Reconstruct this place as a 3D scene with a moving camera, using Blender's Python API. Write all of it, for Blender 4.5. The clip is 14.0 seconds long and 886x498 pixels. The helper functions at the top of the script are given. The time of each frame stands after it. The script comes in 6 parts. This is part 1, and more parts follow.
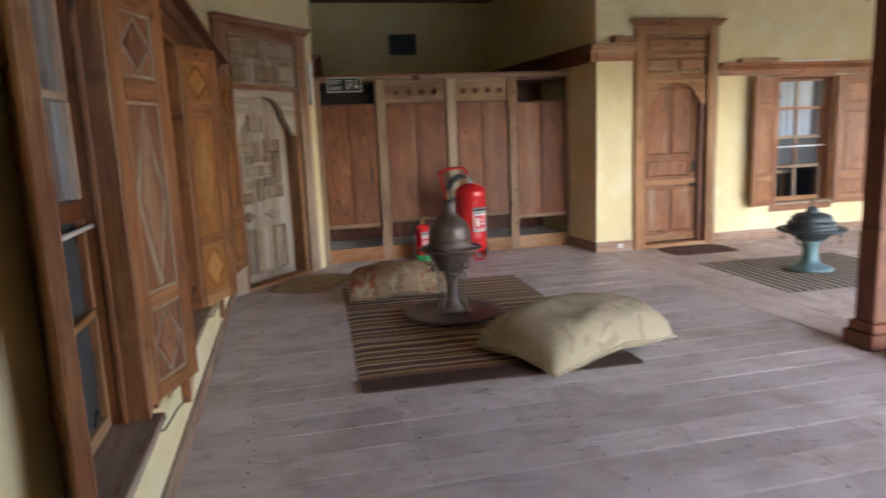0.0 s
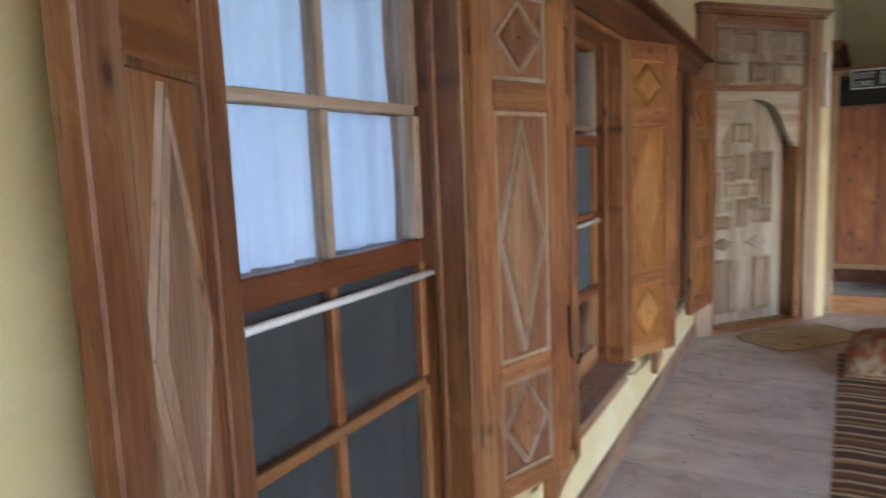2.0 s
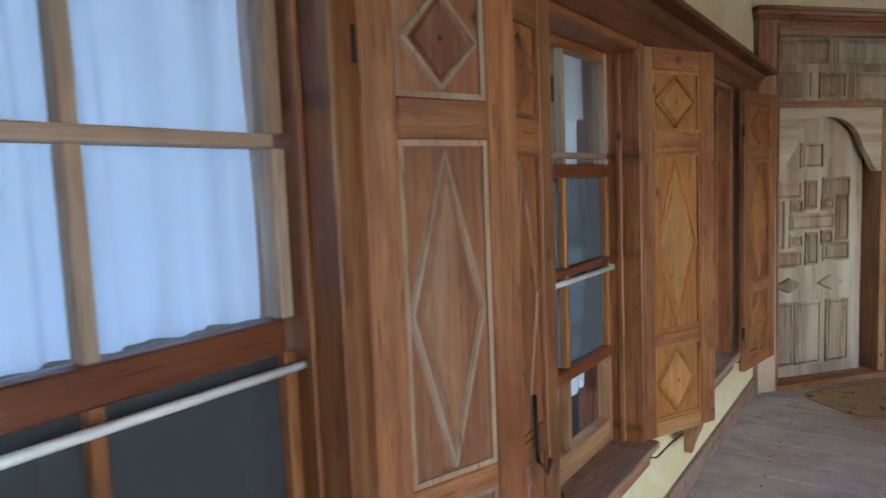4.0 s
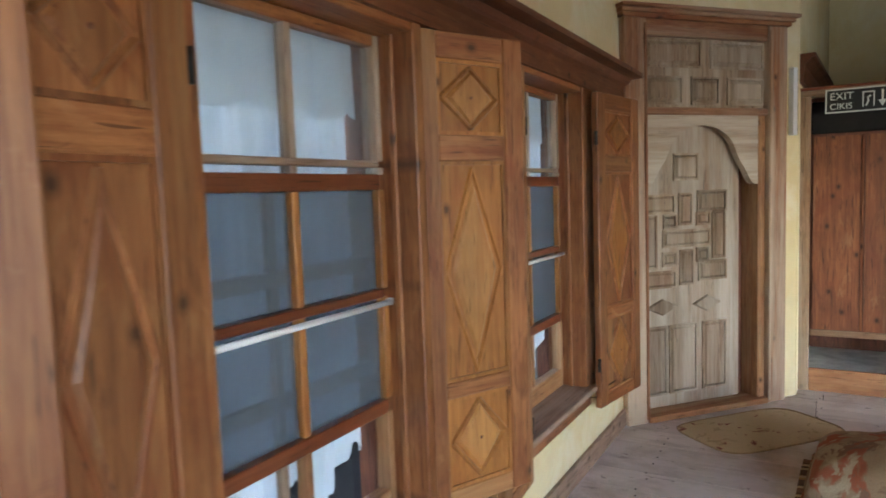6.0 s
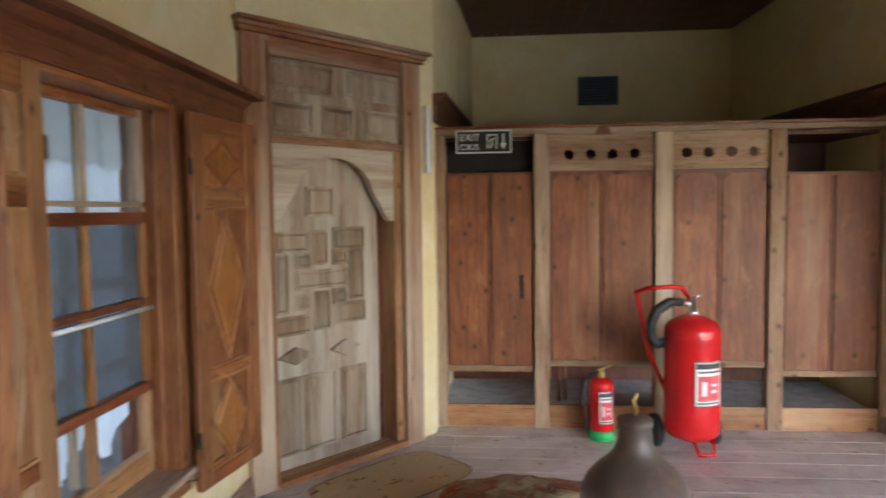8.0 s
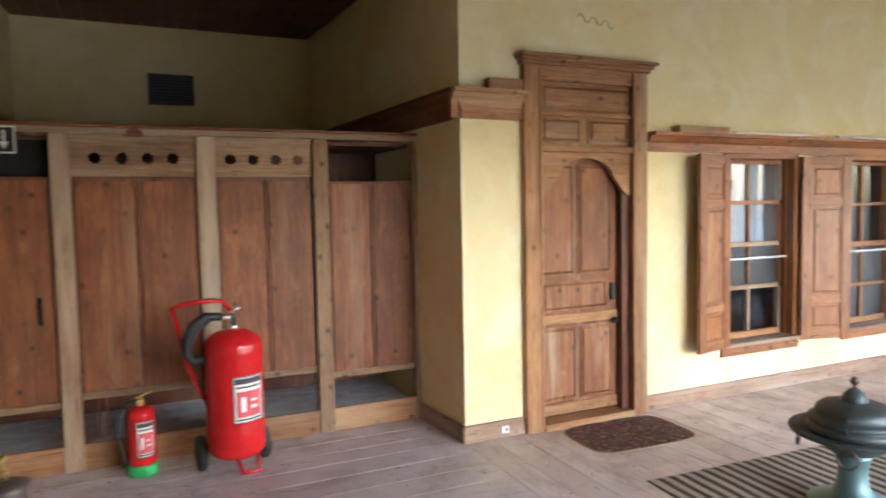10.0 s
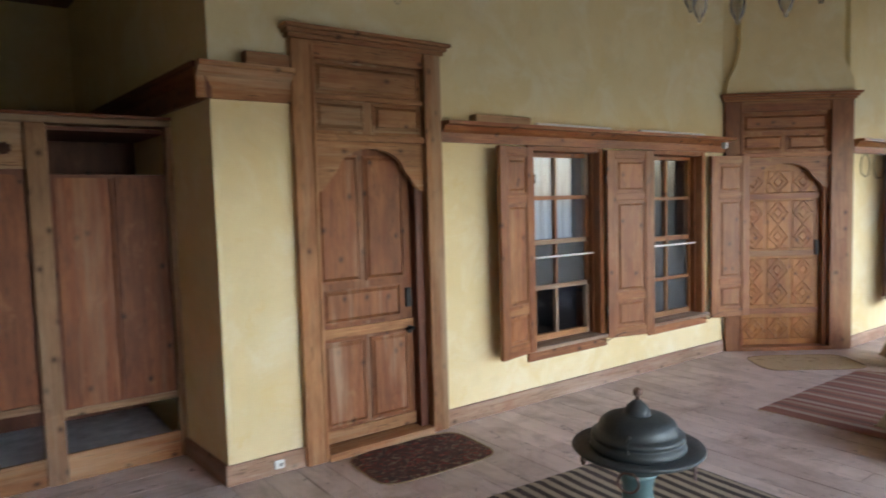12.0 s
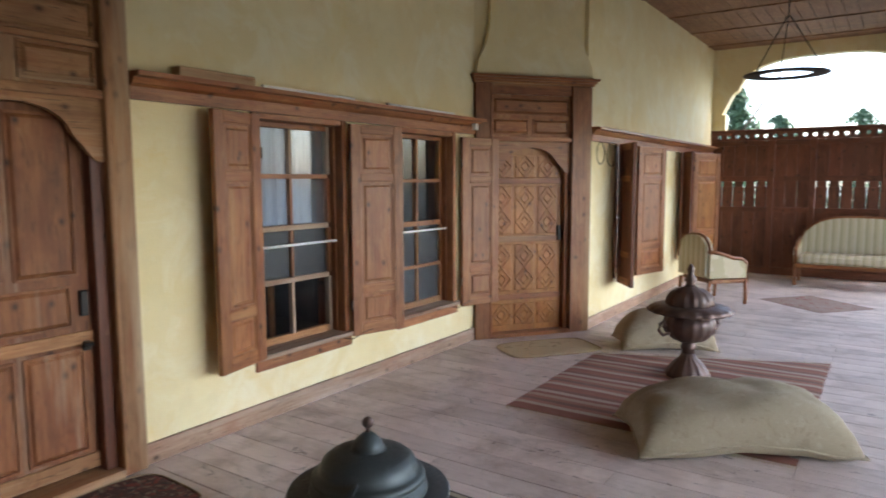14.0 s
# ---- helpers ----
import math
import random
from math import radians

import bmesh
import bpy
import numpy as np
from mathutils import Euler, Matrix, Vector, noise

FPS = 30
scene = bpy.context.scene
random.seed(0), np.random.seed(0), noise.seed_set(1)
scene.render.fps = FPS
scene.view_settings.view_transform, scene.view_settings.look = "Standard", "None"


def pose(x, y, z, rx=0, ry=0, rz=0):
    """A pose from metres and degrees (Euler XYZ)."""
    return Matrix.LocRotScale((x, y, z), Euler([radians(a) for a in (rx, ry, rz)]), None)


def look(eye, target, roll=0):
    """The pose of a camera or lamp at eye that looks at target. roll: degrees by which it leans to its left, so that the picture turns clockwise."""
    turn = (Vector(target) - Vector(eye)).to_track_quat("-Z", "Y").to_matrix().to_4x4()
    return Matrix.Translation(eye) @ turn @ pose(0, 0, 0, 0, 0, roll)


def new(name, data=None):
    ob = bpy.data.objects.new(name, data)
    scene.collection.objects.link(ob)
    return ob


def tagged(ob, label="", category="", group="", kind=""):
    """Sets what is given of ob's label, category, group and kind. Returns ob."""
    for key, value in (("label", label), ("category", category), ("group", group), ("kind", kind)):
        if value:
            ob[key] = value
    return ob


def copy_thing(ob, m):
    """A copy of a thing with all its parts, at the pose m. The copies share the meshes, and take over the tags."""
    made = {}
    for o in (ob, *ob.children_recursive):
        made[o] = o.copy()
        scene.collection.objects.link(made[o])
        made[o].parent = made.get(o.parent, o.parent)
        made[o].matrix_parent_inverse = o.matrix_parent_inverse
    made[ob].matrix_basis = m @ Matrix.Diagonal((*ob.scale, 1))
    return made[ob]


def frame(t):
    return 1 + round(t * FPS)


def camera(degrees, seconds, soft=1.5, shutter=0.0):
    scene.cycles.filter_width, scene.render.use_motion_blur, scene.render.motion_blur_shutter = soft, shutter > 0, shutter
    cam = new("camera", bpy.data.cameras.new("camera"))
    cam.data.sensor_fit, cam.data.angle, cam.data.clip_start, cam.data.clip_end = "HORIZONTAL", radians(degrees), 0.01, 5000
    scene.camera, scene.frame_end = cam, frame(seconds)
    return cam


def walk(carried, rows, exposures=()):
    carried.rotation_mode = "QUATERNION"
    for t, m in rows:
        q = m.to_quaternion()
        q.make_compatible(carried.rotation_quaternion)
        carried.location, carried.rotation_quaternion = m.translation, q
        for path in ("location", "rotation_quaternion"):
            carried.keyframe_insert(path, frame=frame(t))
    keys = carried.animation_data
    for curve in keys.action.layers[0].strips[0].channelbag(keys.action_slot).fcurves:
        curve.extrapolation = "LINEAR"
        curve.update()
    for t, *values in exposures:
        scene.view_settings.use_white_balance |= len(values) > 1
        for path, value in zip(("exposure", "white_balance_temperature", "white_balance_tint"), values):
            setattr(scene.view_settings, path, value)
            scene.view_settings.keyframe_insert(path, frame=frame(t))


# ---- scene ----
cam = camera(67.4, 14.0, soft=1.7, shutter=0.5)
PATH = [
    (0, (-0.15, 0.09, 1.44), (0.291, 2.011, 1.102), -2.4),
    (0.5, (-0.084, 0.396, 1.423), (0.069, 2.361, 1.087), -2.7),
    (1, (-0.016, 0.643, 1.428), (-0.147, 2.612, 1.103), -3.0),
    (1.5, (0.055, 0.884, 1.444), (-0.565, 2.764, 1.157), -2.8),
    (2, (0.07, 1.037, 1.471), (-0.889, 2.773, 1.217), -2.3),
    (2.2, (0.062, 1.092, 1.467), (-0.991, 2.776, 1.239), -2.5),
    (4.3, (0.175, 1.798, 1.516), (-0.966, 3.431, 1.333), -2.3),
    (4.5, (0.219, 1.87, 1.513), (-0.886, 3.526, 1.327), -2.1),
    (5, (0.26, 2.106, 1.502), (-0.752, 3.82, 1.314), -1.9),
    (5.5, (0.306, 2.292, 1.522), (-0.702, 4.011, 1.347), -1.3),
    (6, (0.385, 2.49, 1.507), (-0.614, 4.215, 1.341), -2.0),
    (6.5, (0.511, 2.692, 1.521), (-0.464, 4.429, 1.351), -1.9),
    (7, (0.564, 2.82, 1.536), (-0.2, 4.66, 1.355), -1.0),
    (7.5, (0.598, 2.991, 1.56), (0.176, 4.941, 1.416), -0.3),
    (8, (0.661, 3.127, 1.567), (0.494, 5.116, 1.45), -0.7),
    (8.5, (0.812, 3.182, 1.563), (0.933, 5.175, 1.445), -1.1),
    (9, (1.066, 3.181, 1.581), (1.443, 5.142, 1.476), -1.2),
    (9.2, (1.137, 3.177, 1.594), (1.604, 5.119, 1.489), -1.0),
    (11.3, (1.921, 3.395, 1.585), (3.043, 5.043, 1.432), -2.2),
    (11.5, (2.008, 3.416, 1.577), (3.094, 5.09, 1.437), -1.6),
    (12, (2.184, 3.476, 1.578), (3.358, 5.089, 1.438), -1.6),
    (12.5, (2.364, 3.65, 1.566), (3.749, 5.087, 1.422), -0.9),
    (13, (2.519, 3.751, 1.553), (4.029, 5.051, 1.385), -0.6),
    (13.5, (2.728, 3.806, 1.573), (4.284, 5.049, 1.388), -0.8),
    (14, (2.876, 3.849, 1.565), (4.525, 4.962, 1.357), -0.2),
]
EXPOSURES = [(0.0, 3.8, 6400, 14), (0.7, 4.05, 6300, 12), (1.5, 4.4, 6100, 11), (2.0, 4.25, 6100, 12), (4.5, 4.05, 5850, 8), (5.0, 4.15, 6000, 8), (6.0, 4.3, 6100, 10), (7.5, 4.25, 6300, 11), (9.0, 4.5, 6350, 11), (11.5, 3.35, 6350, 12), (14.0, 3.05, 6200, 11)]
walk(cam, [(t, look(eye, target, roll)) for t, eye, target, roll in PATH], EXPOSURES)

# ---------------------------------------------------------------- light
world = bpy.data.worlds.new("world")
scene.world = world
world.use_nodes = True
wn = world.node_tree.nodes
sky = wn.new("ShaderNodeTexSky")
sky.sky_type = "NISHITA"
sky.sun_disc = False
sky.sun_elevation = radians(52)
sky.sun_rotation = radians(170)
sky.air_density, sky.dust_density = 1.0, 2.5
wn["Background"].inputs["Strength"].default_value = 0.15
world.node_tree.links.new(sky.outputs["Color"], wn["Background"].inputs["Color"])
sun_data = bpy.data.lights.new("sun", "SUN")
sun_data.energy, sun_data.angle, sun_data.color = 0.8, radians(30), (1.0, 0.96, 0.92)
sun = new("sun", sun_data)
sun.matrix_world = pose(0, 0, 30, 38, 0, 10)

# ---------------------------------------------------------------- materials
def nodes_of(name, rough=0.6, metal=0.0):
    m = bpy.data.materials.new(name)
    m.use_nodes = True
    n, l = m.node_tree.nodes, m.node_tree.links
    b = n["Principled BSDF"]
    b.inputs["Roughness"].default_value = rough
    b.inputs["Metallic"].default_value = metal
    return m, n, l, b


def mix_rgb(n, l, a, b, fac, mode="MIX"):
    x = n.new("ShaderNodeMix")
    x.data_type, x.blend_type = "RGBA", mode
    for socket, value in ((x.inputs[0], fac), (x.inputs[6], a), (x.inputs[7], b)):
        if isinstance(value, (int, float)):
            socket.default_value = value
        elif isinstance(value, tuple):
            socket.default_value = (*value, 1)
        else:
            l.new(value, socket)
    return x.outputs[2]


def ramp(n, l, src, stops, interp="LINEAR"):
    r = n.new("ShaderNodeValToRGB")
    r.color_ramp.interpolation = interp
    e = r.color_ramp.elements
    while len(e) < len(stops):
        e.new(0.5)
    for k, (p, c) in enumerate(stops):
        e[k].position = p
        e[k].color = (*c, 1) if isinstance(c, tuple) else (c, c, c, 1)
    l.new(src, r.inputs[0])
    return r.outputs[0]


def coords(n, l, scale=(1, 1, 1), shift=True):
    tc = n.new("ShaderNodeTexCoord")
    mp = n.new("ShaderNodeMapping")
    mp.inputs["Scale"].default_value = scale
    l.new(tc.outputs["Object"], mp.inputs["Vector"])
    if shift:
        oi = n.new("ShaderNodeObjectInfo")
        mu = n.new("ShaderNodeMath")
        mu.operation = "MULTIPLY"
        mu.inputs[1].default_value = 37.0
        l.new(oi.outputs["Random"], mu.inputs[0])
        l.new(mu.outputs[0], mp.inputs["Location"])
    return mp.outputs["Vector"]


def noise_of(n, l, vec, scale, detail=4.0, rough=0.55, distort=0.0):
    t = n.new("ShaderNodeTexNoise")
    t.inputs["Scale"].default_value = scale
    t.inputs["Detail"].default_value = detail
    t.inputs["Roughness"].default_value = rough
    t.inputs["Distortion"].default_value = distort
    l.new(vec, t.inputs["Vector"])
    return t.outputs["Fac"]


def bump(n, l, b, height, strength, distance=0.01):
    k = n.new("ShaderNodeBump")
    k.inputs["Strength"].default_value = strength
    k.inputs["Distance"].default_value = distance
    l.new(height, k.inputs["Height"])
    l.new(k.outputs[0], b.inputs["Normal"])


def wood(name, dark, light, axis="z", rough=0.55, worn=None, wear=0.0, knots=True, relief=0.35):
    """Timber with grain along one axis, knots, stains and worn grey patches."""
    m, n, l, b = nodes_of(name, rough)
    k = "xyz".index(axis)
    sc = [1.0, 1.0, 1.0]
    sc[k] = 0.06
    vec = coords(n, l, tuple(sc))
    grain = noise_of(n, l, vec, 55, 6, 0.65, 0.4)
    broad = noise_of(n, l, vec, 7, 3, 0.5, 0.8)
    stain = noise_of(n, l, coords(n, l), 2.3, 4, 0.6)
    col = ramp(n, l, grain, [(0.3, dark), (0.72, light)])
    mid = tuple(0.5 * (a + c) for a, c in zip(dark, light))
    deep = tuple(0.55 * a for a in dark)
    col = mix_rgb(n, l, col, deep, ramp(n, l, broad, [(0.50, 0.0), (0.78, 0.5)]))
    col = mix_rgb(n, l, col, mid, 0.12)
    blot = noise_of(n, l, coords(n, l, tuple(0.4 if v != 1.0 else 1.0 for v in sc)), 11, 6, 0.7, 0.9)
    col = mix_rgb(n, l, col, deep, ramp(n, l, blot, [(0.56, 0.0), (0.72, 0.7)]))
    bare = tuple(0.45 * c + 0.55 * g for c, g in zip(light, (0.50, 0.30, 0.14)))
    col = mix_rgb(n, l, col, bare, ramp(n, l, blot, [(0.30, 0.5), (0.42, 0.0)]))
    oxide = noise_of(n, l, coords(n, l, tuple(0.35 if v != 1.0 else 1.0 for v in sc)), 5.5, 5, 0.65, 0.6)
    col = mix_rgb(n, l, col, (1.05 * dark[0], 0.82 * dark[1], 0.8 * dark[2]), ramp(n, l, oxide, [(0.48, 0.0), (0.66, 0.6)]))
    crack = noise_of(n, l, vec, 120, 2, 0.5, 0.2)
    col = mix_rgb(n, l, col, tuple(0.5 * a for a in deep), ramp(n, l, crack, [(0.63, 0.0), (0.70, 0.7)]))
    col = mix_rgb(n, l, col, (0.6, 0.6, 0.6), ramp(n, l, stain, [(0.4, 0.0), (0.7, 0.75)]), "MULTIPLY")
    if knots:
        sep = n.new("ShaderNodeSeparateXYZ")
        com = n.new("ShaderNodeCombineXYZ")
        sk = [1.0, 1.0, 1.0]
        sk[k] = 0.75
        l.new(coords(n, l, tuple(sk)), sep.inputs[0])
        l.new(sep.outputs[0], com.inputs[0])
        l.new(sep.outputs[1 if axis == "y" else 2], com.inputs[1])
        v = n.new("ShaderNodeTexVoronoi")
        v.voronoi_dimensions = "2D"
        v.inputs["Scale"].default_value = 6.0
        l.new(com.outputs[0], v.inputs["Vector"])
        some = ramp(n, l, v.outputs["Color"], [(0.53, 0.0), (0.57, 1.0)])
        eye = ramp(n, l, v.outputs["Distance"], [(0.035, (0.92, 0.92, 0.92)), (0.065, (0.5, 0.5, 0.5)), (0.14, (0.0, 0.0, 0.0))])
        col = mix_rgb(n, l, col, tuple(0.22 * a for a in dark), mix_rgb(n, l, eye, some, 1.0, "MULTIPLY"))
    if worn:
        patch = noise_of(n, l, vec, 4.5, 6, 0.7)
        col = mix_rgb(n, l, col, worn, ramp(n, l, patch, [(0.56 - 0.3 * wear, 0.0), (0.72 - 0.25 * wear, 0.85)]))
    oi = n.new("ShaderNodeObjectInfo")
    tone = ramp(n, l, oi.outputs["Random"], [(0.0, 0.78), (1.0, 1.12)])
    col = mix_rgb(n, l, col, tone, 1.0, "MULTIPLY")
    l.new(col, b.inputs["Base Color"])
    bump(n, l, b, grain, relief, 0.004)
    return m


def plain(name, colour, rough=0.5, metal=0.0, vary=0.25, scale=9.0, relief=0.15):
    m, n, l, b = nodes_of(name, rough, metal)
    vec = coords(n, l)
    a = noise_of(n, l, vec, scale, 5, 0.6)
    f = noise_of(n, l, vec, scale * 9, 3, 0.6)
    low = tuple(c * (1 - vary) for c in colour)
    high = tuple(min(1, c * (1 + vary)) for c in colour)
    col = ramp(n, l, a, [(0.3, low), (0.7, high)])
    col = mix_rgb(n, l, col, low, ramp(n, l, f, [(0.55, 0.0), (0.8, 0.4)]))
    l.new(col, b.inputs["Base Color"])
    bump(n, l, b, f, relief, 0.003)
    return m


def plaster(name, colour, streak):
    m, n, l, b = nodes_of(name, 0.85)
    vec = coords(n, l, shift=False)
    big = noise_of(n, l, vec, 1.1, 5, 0.6, 0.3)
    mid = noise_of(n, l, vec, 5.0, 6, 0.65)
    fine = noise_of(n, l, vec, 60, 4, 0.6)
    runs = noise_of(n, l, coords(n, l, (3, 3, 0.25), False), 2.2, 4, 0.6)
    col = ramp(n, l, big, [(0.32, streak), (0.6, colour)])
    col = mix_rgb(n, l, col, tuple(c * 0.86 for c in colour), ramp(n, l, mid, [(0.5, 0.0), (0.75, 0.6)]))
    col = mix_rgb(n, l, col, tuple(min(1, c * 1.1) for c in streak), ramp(n, l, runs, [(0.55, 0.0), (0.8, 0.5)]))
    pale = noise_of(n, l, vec, 2.1, 6, 0.7, 0.8)
    col = mix_rgb(n, l, col, (0.84, 0.79, 0.60), ramp(n, l, pale, [(0.50, 0.0), (0.64, 0.55)]))
    col = mix_rgb(n, l, col, (0.74, 0.58, 0.24), ramp(n, l, pale, [(0.32, 0.5), (0.42, 0.0)]))
    l.new(col, b.inputs["Base Color"])
    both = mix_rgb(n, l, mid, fine, 0.35)
    bump(n, l, b, both, 0.35, 0.01)
    return m


def metal(name, colour, rough, patina=None, amount=0.5):
    m, n, l, b = nodes_of(name, rough, 0.9)
    vec = coords(n, l)
    a = noise_of(n, l, vec, 14, 6, 0.65)
    f = noise_of(n, l, vec, 90, 3, 0.6)
    col = ramp(n, l, a, [(0.3, tuple(c * 0.6 for c in colour)), (0.7, colour)])
    if patina:
        k = ramp(n, l, a, [(0.55 - 0.4 * amount, 1.0), (0.85 - 0.3 * amount, 0.2)])
        col = mix_rgb(n, l, col, patina, k)
        inv = n.new("ShaderNodeInvert")
        l.new(k, inv.inputs[1])
        l.new(inv.outputs[0], b.inputs["Metallic"])
    l.new(col, b.inputs["Base Color"])
    l.new(ramp(n, l, f, [(0.2, max(0.05, rough - 0.15)), (0.8, min(1.0, rough + 0.2))]), b.inputs["Roughness"])
    bump(n, l, b, f, 0.15, 0.002)
    return m


def stripes(name, palette, width, axis="y", rough=0.95):
    """Woven stripes of uneven width across one axis."""
    m, n, l, b = nodes_of(name, rough)
    tc = n.new("ShaderNodeTexCoord")
    sep = n.new("ShaderNodeSeparateXYZ")
    wob = noise_of(n, l, tc.outputs["Object"], 3.0, 3)
    l.new(tc.outputs["Object"], sep.inputs[0])
    add = n.new("ShaderNodeMath")
    add.operation = "MULTIPLY_ADD"
    l.new(wob, add.inputs[0])
    add.inputs[1].default_value = 0.03
    l.new(sep.outputs["xyz".index(axis)], add.inputs[2])
    sn = n.new("ShaderNodeMath")
    sn.operation = "SNAP"
    sn.inputs[1].default_value = width
    l.new(add.outputs[0], sn.inputs[0])
    turn = n.new("ShaderNodeMath")
    turn.operation = "MULTIPLY_ADD"
    turn.inputs[1].default_value = 1.0 / (width * len(palette))
    turn.inputs[2].default_value = 100.0 + 0.5 / len(palette)
    l.new(sn.outputs[0], turn.inputs[0])
    w = n.new("ShaderNodeMath")
    w.operation = "FRACT"
    l.new(turn.outputs[0], w.inputs[0])
    col = ramp(n, l, w.outputs[0], [(k / len(palette), c) for k, c in enumerate(palette)], "CONSTANT")
    weave = noise_of(n, l, tc.outputs["Object"], 220, 2)
    dirt = noise_of(n, l, tc.outputs["Object"], 6, 5, 0.65)
    col = mix_rgb(n, l, col, (0.45, 0.42, 0.38), ramp(n, l, weave, [(0.45, 0.0), (0.8, 0.2)]))
    col = mix_rgb(n, l, col, (0.30, 0.27, 0.24), ramp(n, l, dirt, [(0.5, 0.0), (0.85, 0.3)]))
    l.new(col, b.inputs["Base Color"])
    bump(n, l, b, weave, 0.5, 0.004)
    return m


def patterned(name, base, spots, scale, amount=0.5, rough=0.95):
    """Pile or printed cloth with scattered coloured motifs."""
    m, n, l, b = nodes_of(name, rough)
    vec = coords(n, l)
    col = base
    for k, c in enumerate(spots):
        f = noise_of(n, l, coords(n, l, (1 + 0.13 * k, 1.2 - 0.1 * k, 1)), scale * (1 + 0.35 * k), 3, 0.6, 1.2)
        col = mix_rgb(n, l, col, c, ramp(n, l, f, [(0.66 - 0.2 * amount, 0.0), (0.70 - 0.2 * amount, 0.9)]))
    weave = noise_of(n, l, vec, 160, 2)
    col = mix_rgb(n, l, col, tuple(0.5 * c for c in base), ramp(n, l, weave, [(0.45, 0.0), (0.8, 0.45)]))
    l.new(col, b.inputs["Base Color"])
    bump(n, l, b, weave, 0.4, 0.004)
    return m


def cloth(name, colour, through_light=0.0, vary=0.15):
    m, n, l, b = nodes_of(name, 0.9)
    vec = coords(n, l)
    a = noise_of(n, l, vec, 3.5, 5, 0.6)
    w = noise_of(n, l, vec, 180, 2)
    col = ramp(n, l, a, [(0.3, tuple(c * (1 - vary) for c in colour)), (0.7, colour)])
    col = mix_rgb(n, l, col, tuple(c * 0.7 for c in colour), ramp(n, l, w, [(0.5, 0.0), (0.8, 0.3)]))
    l.new(col, b.inputs["Base Color"])
    bump(n, l, b, w, 0.3, 0.003)
    if through_light:
        t = n.new("ShaderNodeBsdfTranslucent")
        t.inputs[0].default_value = (*colour, 1)
        mx = n.new("ShaderNodeMixShader")
        mx.inputs[0].default_value = through_light
        l.new(b.outputs[0], mx.inputs[1])
        l.new(t.outputs[0], mx.inputs[2])
        l.new(mx.outputs[0], n["Material Output"].inputs["Surface"])
    return m


def see_through(name, tint, gloss, veil=0.0, veil_colour=(0.2, 0.2, 0.2)):
    """A thin pane or a fine screen: clear, with some gloss and a veil of threads or dust."""
    m, n, l, b = nodes_of(name, 0.6)
    b.inputs["Base Color"].default_value = (*veil_colour, 1)
    t = n.new("ShaderNodeBsdfTransparent")
    t.inputs[0].default_value = (*tint, 1)
    g = n.new("ShaderNodeBsdfGlossy")
    g.inputs["Roughness"].default_value = 0.03
    fr = n.new("ShaderNodeFresnel")
    fr.inputs[0].default_value = 1.45
    k = n.new("ShaderNodeMath")
    k.operation = "MULTIPLY"
    k.inputs[1].default_value = gloss
    l.new(fr.outputs[0], k.inputs[0])
    a = n.new("ShaderNodeMixShader")
    l.new(k.outputs[0], a.inputs[0])
    l.new(t.outputs[0], a.inputs[1])
    l.new(g.outputs[0], a.inputs[2])
    c = n.new("ShaderNodeMixShader")
    c.inputs[0].default_value = veil
    l.new(a.outputs[0], c.inputs[1])
    l.new(b.outputs[0], c.inputs[2])
    l.new(c.outputs[0], n["Material Output"].inputs["Surface"])
    return m


def boards(name, dark, light, axis):
    """Old scrubbed floorboards: dusty and pale, with faint grain, scuffs and dark marks."""
    m, n, l, b = nodes_of(name, 0.55)
    sc = [1.0, 1.0, 1.0]
    sc["xyz".index(axis)] = 0.07
    vec = coords(n, l, tuple(sc))
    flat = coords(n, l)
    grain = noise_of(n, l, vec, 40, 5, 0.6, 0.3)
    broad = noise_of(n, l, flat, 1.6, 5, 0.6)
    marks = noise_of(n, l, coords(n, l, tuple(0.5 if v != 1 else 1.0 for v in sc)), 13, 6, 0.75, 0.9)
    col = ramp(n, l, broad, [(0.3, dark), (0.65, light)])
    col = mix_rgb(n, l, col, tuple(0.72 * c for c in dark), ramp(n, l, grain, [(0.5, 0.0), (0.8, 0.4)]))
    col = mix_rgb(n, l, col, (0.10, 0.075, 0.06), ramp(n, l, marks, [(0.605, 0.0), (0.67, 0.75)]))
    grime = noise_of(n, l, coords(n, l, shift=False), 2.4, 6, 0.7, 0.5)
    col = mix_rgb(n, l, col, (0.66, 0.60, 0.55), ramp(n, l, grime, [(0.48, 0.0), (0.68, 0.8)]), "MULTIPLY")
    smear = noise_of(n, l, coords(n, l, tuple(0.35 if v != 1 else 1.0 for v in sc), False), 4.5, 5, 0.65, 0.7)
    col = mix_rgb(n, l, col, tuple(0.62 * c for c in dark), ramp(n, l, smear, [(0.54, 0.0), (0.70, 0.6)]))
    oi = n.new("ShaderNodeObjectInfo")
    col = mix_rgb(n, l, col, ramp(n, l, oi.outputs["Random"], [(0.0, 0.88), (1.0, 1.06)]), 1.0, "MULTIPLY")
    l.new(col, b.inputs["Base Color"])
    l.new(ramp(n, l, broad, [(0.3, 0.42), (0.7, 0.65)]), b.inputs["Roughness"])
    bump(n, l, b, grain, 0.3, 0.004)
    return m


